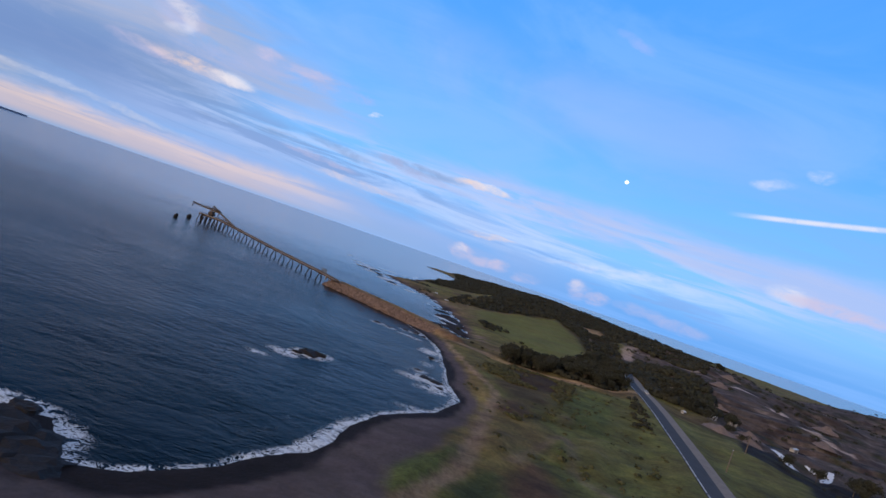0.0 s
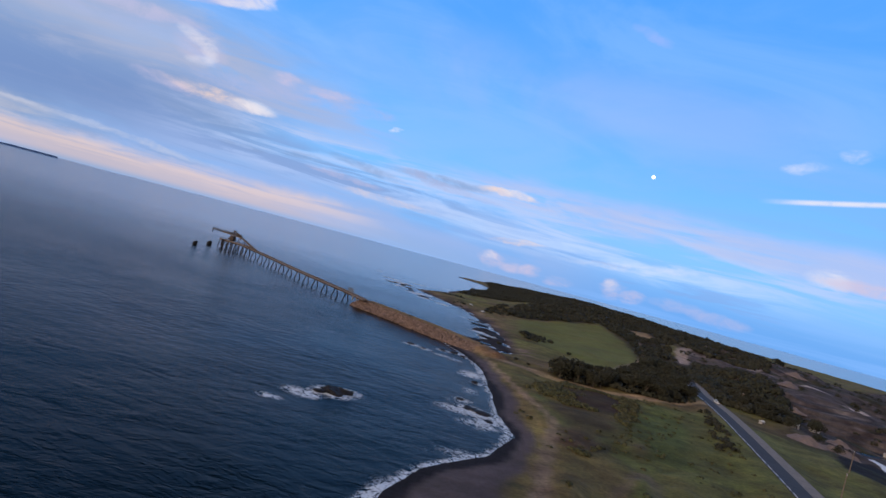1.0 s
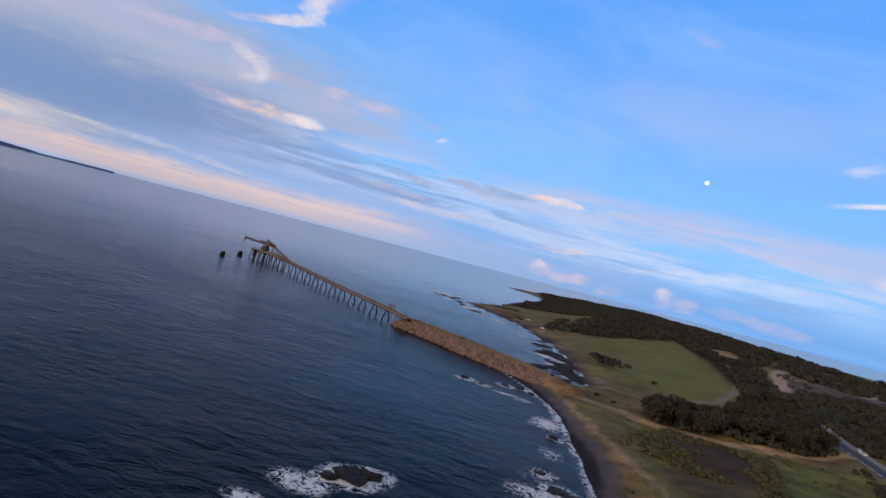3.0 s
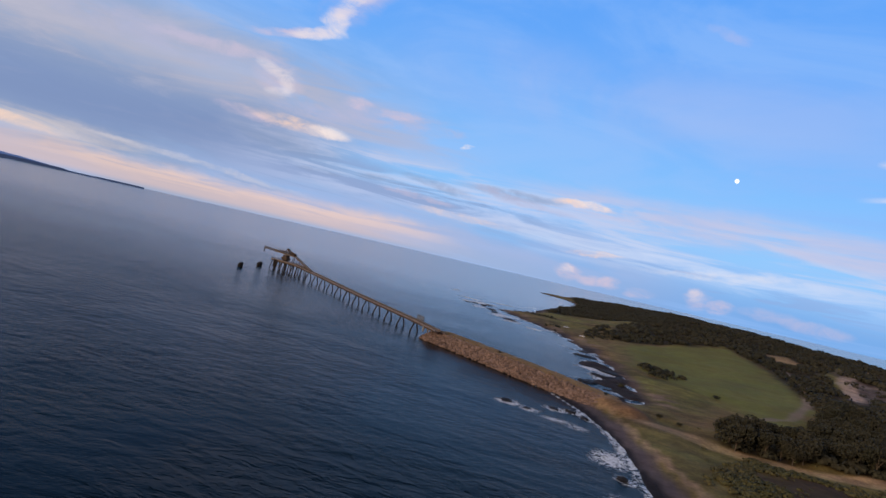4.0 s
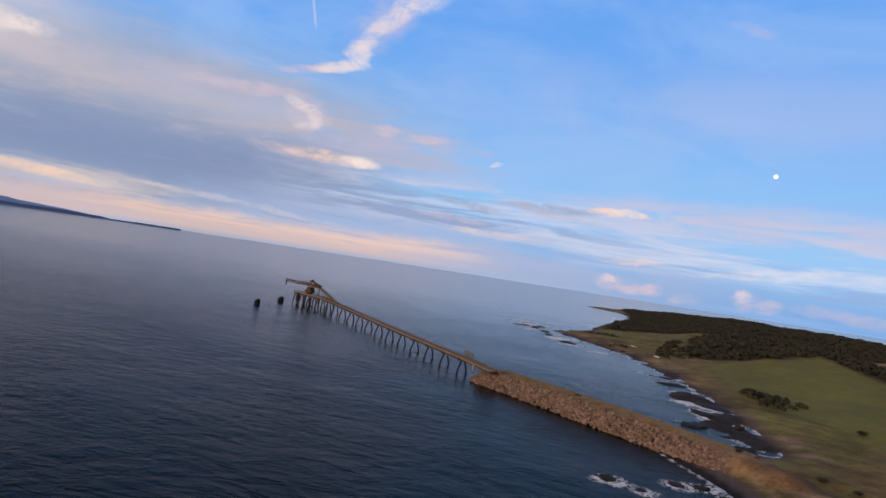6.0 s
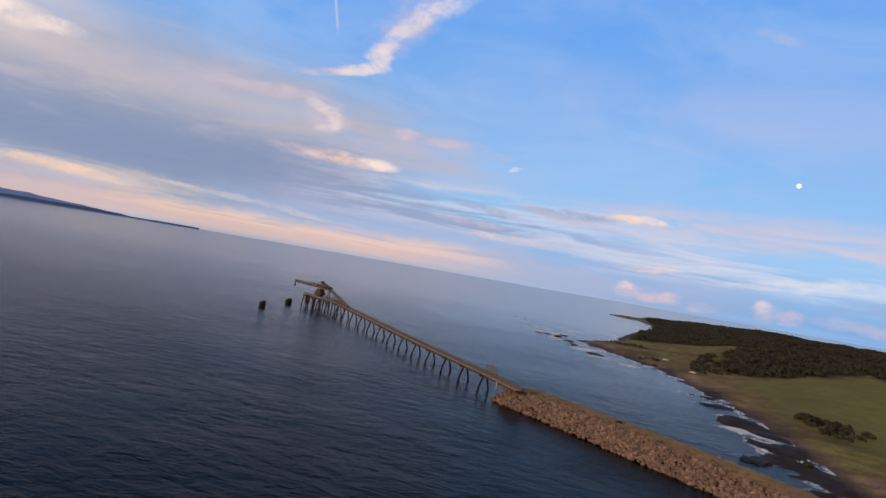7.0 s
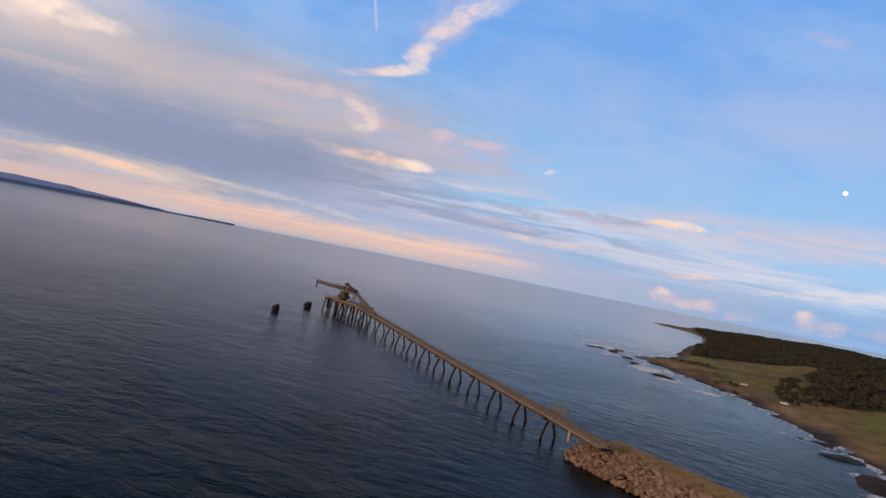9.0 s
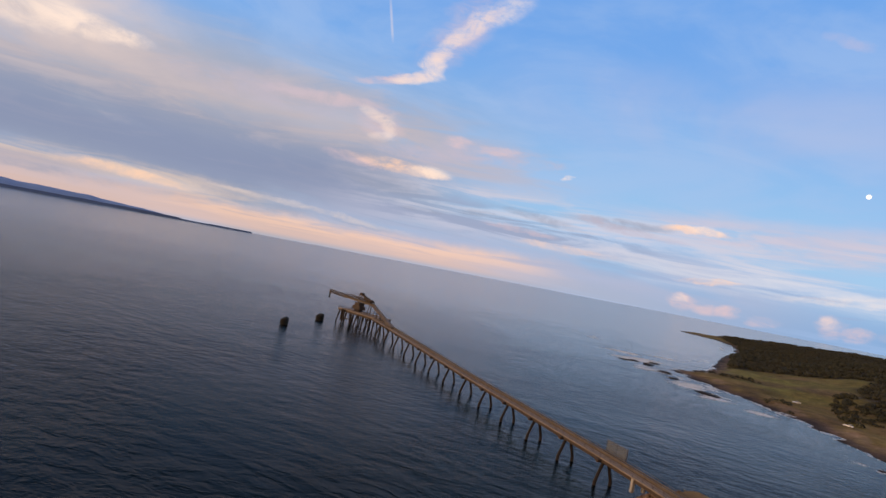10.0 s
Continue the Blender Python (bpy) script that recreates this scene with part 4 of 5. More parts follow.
def build_root():
    """Where the deck comes ashore: pale concrete posts, and the screen beside the deck."""
    for x, y in ((-1.7, -12.5), (1.5, -12.5)):
        bm = bmesh.new()
        box(bm, (x - 0.38, y - 0.38, 3.2), (x + 0.38, y + 0.38, 6.6), 0.06)
        ob = part("concrete_post", bm, CONC, None)
        ob.matrix_world = pose(BENT0.x, BENT0.y, 0, 0, 0, JTURN)
        tagged(ob, "pale concrete post under the jetty deck", "post", "posts at the jetty root")
    screen = thing("wind_screen", (BENT0.x, BENT0.y, deck_z(0)), "grey mesh screen panel on posts beside the deck", "screen", turn=JTURN)
    for y in (-2.0, 2.0):
        bm = bmesh.new()
        box(bm, (2.35, y - 1.9, 0.3), (2.45, y + 1.9, 3.5), 0.02)
        part("panel", bm, MESH, screen)
    for y in (-4.0, 0, 4.0):
        bm = bmesh.new()
        beam(bm, (2.55, y, -0.4), (2.55, y, 3.6), 0.12, 0.12)
        part("post", bm, STEEL, screen)


build_root()

# ---- loading platform: local x runs along its front, away from the jetty; local y to seaward ----
PLAT = Vector((-240.0, 665.5, 0))
PTURN = math.degrees(math.atan2(10.0, -24.5))
PM = pose(PLAT.x, PLAT.y, 0, 0, 0, PTURN)


def build_platform():
    p = thing("loading_platform", (PLAT.x, PLAT.y, -0.9), "timber-decked loading platform on dark raked piles", "platform", turn=PTURN)
    bm = bmesh.new()
    box(bm, (-4, -12.5, 8.5), (30, 0.5, 9.1), 0.1)
    part("platform_deck", bm, DECK, p)
    for y in (-12, -6, 0):
        bm = bmesh.new()
        box(bm, (-4, y - 0.25, 7.6), (30, y + 0.25, 8.5))
        part("girder", bm, STEEL, p)
    for k, x in enumerate((-2.5, 2.5, 7.5, 12.5, 17.5, 22.0, 25.5, 29.0)):
        for y, lean in ((-11.5, -1.4), (-6.0, 0.8), (-0.4, 1.4)):
            bm = bmesh.new()
            bar(bm, (x, y, 7.8), (x + (1.6 if k % 2 else -1.6), y + lean, -4), 0.42, sides=10)
            part("raked_leg", bm, PILE, p)
    for x in (1.0, 9.5, 17.5, 24.0):
        bm = bmesh.new()
        beam(bm, (x, -0.6, 2.0), (x + 3.4, -0.6, 7.6), 0.22, 0.22)
        part("brace", bm, PILE, p)
    for a, b in (((29.9, 0.4), (29.9, -12.4)), ((-4, 0.4), (29.9, 0.4)), ((2, -12.4), (29.9, -12.4))):
        bm = bmesh.new()
        a3, b3 = Vector((*a, 0)), Vector((*b, 0))
        n = int((b3 - a3).length / 2.4)
        for q in range(n + 1):
            c = a3.lerp(b3, q / n)
            beam(bm, (c.x, c.y, 9.1), (c.x, c.y, 10.3), 0.08, 0.08)
        for z in (9.7, 10.3):
            beam(bm, (*a, z), (*b, z), 0.08, 0.08)
        part("handrail", bm, STEEL, p)
    for x in (23.2, 25.2):
        bm = bmesh.new()
        box(bm, (x - 0.5, 0.5, 2.2), (x + 0.5, 1.3, 9.0), 0.1)
        part("fender", bm, PILE, p, "dark timber fender")
    bm = bmesh.new()
    box(bm, (20.0, -1.0, 3.6), (26.5, 0.3, 4.0))
    part("landing_stage", bm, STEEL, p)


build_platform()


def lattice(bm, a, b, w, h, n, r=0.13):
    """An open box girder from a to b: four chords with diagonals."""
    a, b = Vector(a), Vector(b)
    ahead = (b - a).normalized()
    side = ahead.cross(Vector((0, 0, 1))).normalized()
    up = side.cross(ahead)
    cs = [side * sx * w / 2 + up * sz * h / 2 for sx, sz in ((-1, -1), (1, -1), (1, 1), (-1, 1))]
    for c in cs:
        beam(bm, a + c, b + c, r * 1.5, r * 1.5)
    for k in range(n):
        p, q = a.lerp(b, k / n), a.lerp(b, (k + 1) / n)
        for i in range(4):
            j = (i + 1) % 4
            beam(bm, p + cs[i], q + cs[j] if k % 2 else q + cs[i], r, r)
            beam(bm, p + cs[i], p + cs[j], r, r)
    return bm


def build_loader():
    """The ship loader: a slewing base with a long boom out over the berth and a hanging chute."""
    l = thing("ship_loader", (PLAT.x, PLAT.y, 8.2), "brown steel ship loader with long boom and hanging chute", "ship loader", turn=PTURN)
    mid = Vector((19.0, -6.0, 0))
    bm = bmesh.new()
    bmesh.ops.create_cone(bm, cap_ends=True, segments=20, radius1=2.8, radius2=2.3, depth=1.2, matrix=Matrix.Translation(mid + Vector((0, 0, 0.6))))
    part("slew_ring", bm, PILE, l)
    bm = bmesh.new()
    box(bm, tuple(mid + Vector((-3.4, -2.4, 1.2))), tuple(mid + Vector((3.2, 2.4, 3.4))), 0.15)
    box(bm, tuple(mid + Vector((-2.0, -2.5, 3.4))), tuple(mid + Vector((2.2, 1.8, 5.4))), 0.12)
    part("machinery_house", bm, STEEL, l, "rusty machinery house under the boom")
    tail, knee, tip = Vector((8.0, -7.0, 5.9)), Vector((33.0, -5.6, 7.0)), Vector((47.5, -4.8, 7.7))
    bm = bmesh.new()
    beam(bm, tail, knee, 2.3, 1.2)
    part("boom_gallery", bm, CLAD, l, "brown sheet-clad boom gallery")
    for s in (-1.3, 1.3):
        bm = bmesh.new()
        lattice(bm, tail + Vector((0.5, s, 1.3)), knee.lerp(tail, 0.12) + Vector((0, s, 1.2)), 0.3, 1.5, 12, 0.13)
        part("side_truss", bm, STEEL, l)
    bm = bmesh.new()
    lattice(bm, knee - Vector((2, 0, 0)), tip, 1.7, 1.8, 9, 0.17)
    part("boom", bm, STEEL, l)
    bm = bmesh.new()
    beam(bm, knee, tip, 1.0, 0.45)
    part("boom_belt", bm, CLAD, l)
    peak = Vector((18.5, -6.4, 10.6))
    for s in (-1.2, 1.2):
        bm = bmesh.new()
        beam(bm, peak + Vector((0, s * 0.6, 0)), Vector((22.0, -6.2 + s, 7.2)), 0.4, 0.4)
        beam(bm, peak + Vector((0, s * 0.6, 0)), Vector((16.0, -6.4 + s, 7.0)), 0.4, 0.4)
        beam(bm, peak + Vector((0, s * 0.6, -0.3)), tail + Vector((1.0, s, 1.6)), 0.5, 0.7)
        part("tower_frame", bm, STEEL, l)
    bm = bmesh.new()
    box(bm, tuple(peak + Vector((-1.2, -1.1, -0.6))), tuple(peak + Vector((1.0, 1.1, 0.8))), 0.15)
    part("head_sheave", bm, STEEL, l)
    bm = bmesh.new()
    box(bm, (9.5, -8.3, 6.6), (14.5, -5.6, 8.4), 0.15)
    part("counterweight", bm, STEEL, l, "rusty counterweight box at the boom's tail")
    for target in (knee, knee.lerp(tip, 0.6)):
        bm = bmesh.new()
        bar(bm, peak, target + Vector((0, 0, 0.8)), 0.05, sides=6)
        part("stay", bm, STEEL, l)
    bm = bmesh.new()
    beam(bm, Vector((10.5, -8.0, 0)), Vector((9.8, -7.6, 5.4)), 0.5, 0.5)
    beam(bm, Vector((10.5, -5.6, 0)), Vector((9.8, -6.4, 5.4)), 0.5, 0.5)
    part("tail_trestle", bm, STEEL, l)
    bm = bmesh.new()
    bar(bm, tip + Vector((-0.5, 0, 0.7)), tip + Vector((-0.3, 0, -3.2)), 0.5, 0.38, 10)
    bar(bm, tip + Vector((-0.3, 0, -3.1)), tip + Vector((-0.3, 0, -4.2)), 0.62, 0.5, 10)
    part("chute", bm, PILE, l, "dark hanging chute")
    g = thing("feed_gallery", (PLAT.x, PLAT.y, 0), "inclined brown conveyor gallery rising to the ship loader", "conveyor", turn=PTURN)
    lo = PM.inverted() @ (BENT1 + JDIR * -20 + Vector((0, 0, 8.2)))
    hi = Vector((7.6, -7.0, 14.0))
    bm = bmesh.new()
    beam(bm, lo, hi, 2.2, 1.0)
    beam(bm, lo + Vector((0, 0, 0.65)), hi + Vector((0, 0, 0.65)), 1.6, 0.3)
    part("gallery_body", bm, CLAD, g)
    for u in (0.5, 0.68, 0.84):
        q = lo.lerp(hi, u)
        for s in (-1.0, 1.0):
            bm = bmesh.new()
            beam(bm, q + Vector((s, 0, 0)), Vector((q.x + s * 1.4, q.y, 7.6)), 0.24, 0.24)
            part("trestle_leg", bm, STEEL, g)


build_loader()


def build_dolphins():
    def one(place, label, size):
        d = thing("mooring_dolphin", place, label, "dolphin", "mooring dolphins")
        bm = bmesh.new()
        bmesh.ops.create_cone(bm, cap_ends=True, segments=14, radius1=2.2 * size, radius2=2.5 * size, depth=4.2, matrix=Matrix.Translation((0, 0, 0.9)))
        bmesh.ops.bevel(bm, geom=list(bm.edges), offset=0.5, segments=2, affect="EDGES")
        for v in bm.verts:
            v.co += Vector((noise.noise(v.co * 0.5), noise.noise(v.co * 0.5 + Vector((5, 0, 0))), noise.noise(v.co * 0.4) * 0.8)) * 0.55
        part("caisson", bm, BLACK, d)
        bm = bmesh.new()
        bmesh.ops.create_cone(bm, cap_ends=True, segments=14, radius1=2.0 * size, radius2=1.5 * size, depth=0.9, matrix=pose(0.5, 0.2, 3.3, 8, 6))
        part("cap", bm, BLACK, d)
        bm = bmesh.new()
        bar(bm, (0.6, 0.3, 3.4), (0.6, 0.3, 4.3), 0.25, 0.35, 10)
        part("bollard", bm, BLACK, d)

    one((-270, 661, 0), "black steel mooring dolphin close to the loading platform", 1.0)
    one((-263.3, 615.5, 0), "black steel mooring dolphin standing alone in the sea", 0.85)


build_dolphins()

# ---- far shore ----


def far_land(name, profile, dist, mat, label):
    """Land beyond the bay: its height in degrees over the waterline by bearing, as a ridge with two slopes."""
    eye = Vector((-45, 260, 47))
    bearings = np.linspace(profile[0][0], profile[-1][0], 150)
    rises = np.interp(bearings, [p[0] for p in profile], [p[1] for p in profile])
    rises = rises * (0.94 + 0.16 * fbm(bearings * 40, bearings * 0 + dist, 60, 4, 6))
    verts, faces = [], []
    for a, rise in zip(bearings, rises):
        for d, h in ((dist, -0.65), (dist + 40, -0.42 + rise * 0.55), (dist + 110, -0.42 + rise), (dist + 220, -0.8)):
            verts.append((eye.x - math.sin(radians(a)) * d, eye.y + math.cos(radians(a)) * d, eye.z + math.tan(radians(h)) * d))
    for k in range(len(bearings) - 1):
        faces += [(k * 4 + i, k * 4 + i + 1, k * 4 + i + 5, k * 4 + i + 4) for i in range(3)]
    me = mesh_of(name, verts, faces, True)
    me.materials.append(mat)
    tagged(new(name, me), label, "backdrop", kind="structure")


def build_far_range():
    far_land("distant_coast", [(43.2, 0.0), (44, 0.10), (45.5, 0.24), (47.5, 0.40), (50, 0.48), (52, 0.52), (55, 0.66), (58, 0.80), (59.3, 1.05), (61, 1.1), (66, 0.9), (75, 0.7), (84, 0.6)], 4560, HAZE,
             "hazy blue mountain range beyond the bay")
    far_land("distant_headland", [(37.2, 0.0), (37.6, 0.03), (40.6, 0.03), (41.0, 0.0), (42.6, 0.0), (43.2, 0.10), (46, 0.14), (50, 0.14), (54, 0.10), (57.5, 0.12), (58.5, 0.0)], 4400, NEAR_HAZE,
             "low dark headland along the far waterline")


build_far_range()

# ---- road, tracks and what stands along them ----


def ribbon(line, half_l, half_r, lift, gap=4.0):
    """A strip along a line of corners, following the ground, from half_l left of it to half_r right of it."""
    pts = [Vector(p) for p in line]
    # round the corners off
    for _ in range(2):
        nxt = [pts[0]]
        for a, b in zip(pts, pts[1:]):
            nxt += [a.lerp(b, 0.25), a.lerp(b, 0.75)]
        pts = nxt + [pts[-1]]
    out = []
    for a, b in zip(pts, pts[1:]):
        n = max(1, int((b - a).length / gap))
        out += [a.lerp(b, k / n) for k in range(n)]
    out.append(pts[-1])
    verts, faces = [], []
    zs = ground_height(np.array([p.x for p in out]), np.array([p.y for p in out])) + lift
    for k, p in enumerate(out):
        w = (out[min(k + 1, len(out) - 1)] - out[max(k - 1, 0)]).normalized()
        side = Vector((w.y, -w.x))
        z = float(zs[k])
        for o in (-half_l, half_r):
            q = p + side * o
            verts += [(q.x, q.y, z), (q.x, q.y, z - 0.4)]
    for k in range(len(out) - 1):
        a, b = k * 4, k * 4 + 4
        faces += [(a, b, b + 2, a + 2), (a + 1, b + 1, b, a), (a + 2, b + 2, b + 3, a + 3)]
    return verts, faces, out


def dashes(line, offset, lift, width, length, gap):
    """Painted strips along a line, each a thin plate."""
    verts, faces, pts = ribbon(line, 0, 0, 0, 2.0)
    bm = bmesh.new()
    run = 0.0
    zs = ground_height(np.array([p.x for p in pts]), np.array([p.y for p in pts])) + lift
    for k, (a, b) in enumerate(zip(pts, pts[1:])):
        if run % (length + gap) < length:
            w = (b - a).normalized()
            side = Vector((w.y, -w.x))
            p, q = a + side * offset, b + side * offset
            beam(bm, (p.x, p.y, float(zs[k])), (q.x, q.y, float(zs[k + 1])), width, 0.03)
        run += (b - a).length
    return bm


def build_road():
    v, f, _ = ribbon(ROAD, 3.6, 3.6, 0.16)
    me = mesh_of("road", v, f)
    me.materials.append(ASPHALT)
    road = tagged(new("road", me), "worn grey two-lane asphalt road with white edge line", "road", kind="structure")
    part("edge_line", dashes(ROAD, 3.0, 0.19, 0.42, 7.0, 1.6), PAINT, road, "broken white edge line")
    v, f, _ = ribbon(ROAD, 8.6, -3.5, 0.13)
    me = mesh_of("verge", v, f)
    me.materials.append(GRAVEL)
    part("verge", me, None, road, "pale gravel shoulder")


build_road()


def build_car(place, turn, paint, label):
    c = thing("parked_car", place, label, "car", "cars parked by the road", turn=turn)
    bm = bmesh.new()
    prof = [(-2.2, 0.35), (2.2, 0.35), (2.25, 0.7), (2.05, 0.9), (1.1, 1.0), (-2.1, 1.02), (-2.25, 0.75)]
    for x in (-0.88, 0.88):
        for y, z in prof:
            bm.verts.new((x * (0.94 if z > 0.9 else 1), y, z))
    bm.verts.ensure_lookup_table()
    n = len(prof)
    for k in range(n):
        j = (k + 1) % n
        bm.faces.new([bm.verts[i] for i in (k, j, n + j, n + k)])
    bm.faces.new([bm.verts[i] for i in range(n)])
    bm.faces.new([bm.verts[i] for i in range(n, 2 * n)])
    bmesh.ops.recalc_face_normals(bm, faces=bm.faces)
    bmesh.ops.bevel(bm, geom=list(bm.edges), offset=0.06, segments=2, affect="EDGES")
    part("car_body", bm, paint, c)
    bm = bmesh.new()
    low, up = [(-0.80, 0.9), (-0.80, -1.95), (0.80, -1.95), (0.80, 0.9)], [(-0.64, 0.2), (-0.64, -1.6), (0.64, -1.6), (0.64, 0.2)]
    vs = [bm.verts.new((x, y, 1.0)) for x, y in low] + [bm.verts.new((x, y, 1.46)) for x, y in up]
    for k in range(4):
        bm.faces.new([vs[k], vs[(k + 1) % 4], vs[4 + (k + 1) % 4], vs[4 + k]])
    bmesh.ops.recalc_face_normals(bm, faces=bm.faces)
    part("windows", bm, GLASS, c)
    bm = bmesh.new()
    box(bm, (-0.66, -1.64, 1.44), (0.66, 0.24, 1.52), 0.03)
    part("roof", bm, paint, c)
    for x in (-0.82, 0.82):
        for y in (-1.35, 1.35):
            bm = bmesh.new()
            bar(bm, (x - 0.1, y, 0.33), (x + 0.1, y, 0.33), 0.33, sides=16)
            w = part("wheel", bm, TYRE, c)
            bm = bmesh.new()
            bar(bm, (x - 0.11, y, 0.33), (x + 0.11, y, 0.33), 0.19, sides=12)
            part("rim", bm, CONC, w)
    for x in (-0.62, 0.62):
        bm = bmesh.new()
        box(bm, (x - 0.2, 2.18, 0.62), (x + 0.2, 2.27, 0.78), 0.02)
        part("headlight", bm, PANEL, c)


def on_ground(x, y, up=0.0):
    return (x, y, height_at(x, y) + up)


build_car(on_ground(154, 425, 0.12), -6, WHITEP, "white hatchback parked on the road's gravel shoulder")
build_car(on_ground(156, 433, 0.12), -14, PANEL, "silver sedan parked on the road's gravel shoulder")


build_car(on_ground(12.2, 725, 0.05), 60, WHITEP, "white car parked on the shore of the headland")
build_car(on_ground(-1.8, 788, 0.05), 100, WHITEP, "white car parked on the shore track")


def build_pole(x, y, high, arm_turn):
    p = thing("power_pole", on_ground(x, y), "weathered timber power pole with crossarm", "power pole", "power poles", turn=arm_turn)
    bm = bmesh.new()
    bar(bm, (0, 0, -0.5), (0, 0, high), 0.24, 0.17, 10)
    part("pole", bm, TIMBER, p)
    bm = bmesh.new()
    box(bm, (-1.3, -0.08, high - 0.75), (1.3, 0.08, high - 0.55), 0.02)
    part("crossarm", bm, TIMBER, p)
    for k in (-1.15, -0.4, 0.4, 1.15):
        bm = bmesh.new()
        bar(bm, (k, 0, high - 0.55), (k, 0, high - 0.32), 0.06, 0.04, 8)
        part("insulator", bm, WHITEP, p)


POLES = [(178, 450, 10.0, 20), (139, 266, 10.0, 70), (172, 320, 9.5, 60)]
for x, y, high, turn in POLES:
    build_pole(x, y, high, turn)


def build_sheds():
    rows = [((200, 425, 0), 10, (3.6, 2.6, 2.6), WHITEP, "small white hut among bushes"), ((174, 409, 0), 40, (3.0, 2.0, 1.8), WHITEP, "small white box on the grass"),
            ((232, 464, 0), 20, (6, 3.0, 3.0), CONC, "grey concrete quarry shed"),
            ((278, 462, 0), 40, (8, 3.0, 3.0), PANEL, "low quarry shed with pale roof")]
    for (x, y, _), turn, (a, b, h), mat, label in rows:
        s = thing("shed", on_ground(x, y), label, "shed", "sheds about the quarry", turn=turn)
        bm = bmesh.new()
        box(bm, (-a / 2, -b / 2, -0.8), (a / 2, b / 2, h - 0.5), 0.03)
        part("wall", bm, CONC, s)
        bm = bmesh.new()
        for sy in (-1, 1):
            beam(bm, (-a / 2 - 0.3, sy * b / 4, h - 0.25), (a / 2 + 0.3, sy * b / 4, h - 0.25), b / 2 + 0.25, 0.12)
        for v in bm.verts:
            v.co.z += 0.55 * (1 - abs(v.co.y) / (b / 2))
        part("roof", bm, mat, s)
        bm = bmesh.new()
        box(bm, (-0.5, -b / 2 - 0.04, -0.2), (0.5, -b / 2 - 0.005, min(2.0, h - 0.8)), 0.01)
        part("door", bm, STEEL, s)


build_sheds()


def build_tarpaulins():
    """White sheeting laid along the lip of the black spoil, sagging and creased."""
    for k, (a, b, w0, w1) in enumerate((((226, 394), (216, 352), 3.0, 6.5), ((235, 374), (236, 365), 1.6, 2.4), ((246, 368), (230, 346), 2.4, 5.0))):
        a, b = Vector(a), Vector(b)
        across = Vector((b.y - a.y, a.x - b.x)).normalized()
        bm = bmesh.new()
        n, m = 30, 7
        rows = []
        for i in range(n + 1):
            p, w = a.lerp(b, i / n), w0 + (w1 - w0) * math.sin(i / n * 2.2)
            w *= 1 + 0.35 * noise.noise(Vector((i * 0.31, k * 7.0, 0)))
            rows.append([])
            for j in range(m + 1):
                q = p + across * (j / m - 0.5) * w
                crease = 0.35 * noise.noise(Vector((q.x * 0.45, q.y * 0.45, k)))
                rows[-1].append(bm.verts.new((q.x, q.y, height_at(q.x, q.y) + 0.45 + crease)))
        for i in range(n):
            for j in range(m):
                bm.faces.new((rows[i][j], rows[i + 1][j], rows[i + 1][j + 1], rows[i][j + 1]))
        bmesh.ops.recalc_face_normals(bm, faces=bm.faces)
        bmesh.ops.solidify(bm, geom=list(bm.faces), thickness=0.05)
        me = bpy.data.meshes.new("tarpaulin")
        bm.to_mesh(me)
        bm.free()
        me.materials.append(WHITEP)
        tagged(new("tarpaulin", me), "creased white sheeting along the lip of black spoil", "sheet", "white sheets on the spoil")


build_tarpaulins()


def build_heaps():
    rng = random.Random(3)
    for x, y, r, h in ((186, 383, 13, 4.6), (205, 389, 13, 4.4), (220, 416, 10, 4.0), (243, 517, 9, 3.0), (283, 614, 12, 4.5), (316, 493, 12, 4.0), (258, 420, 8, 3.2), (396, 623, 14, 6.0), (345, 736, 13, 5.0)):
        bm = bmesh.new()
        bmesh.ops.create_grid(bm, x_segments=24, y_segments=24, size=1)
        seed = rng.uniform(0, 50)
        for v in bm.verts:
            k = noise.fractal(v.co * 2.2 + Vector((seed, 0, 0)), 0.9, 2, 4)
            rim = min(1.0, math.hypot(v.co.x, v.co.y))
            v.co = Vector((v.co.x * r * (1 + 0.12 * k), v.co.y * r * 0.75 * (1 + 0.12 * k), (1 - rim) ** 0.85 * h * (1 + 0.35 * k) - 0.5 - 1.5 * max(0, rim - 0.95)))
        me = bpy.data.meshes.new("rubble_mound")
        bm.to_mesh(me)
        bm.free()
        me.materials.append(HEAP)
        ob = new("rubble_mound", me)
        ob.matrix_world = pose(*on_ground(x, y), 0, 0, rng.uniform(0, 180))
        tagged(ob, "pale mound of crushed stone in the quarry yard", "mound", "rubble mounds")


build_heaps()

# ---- trees and scrub ----


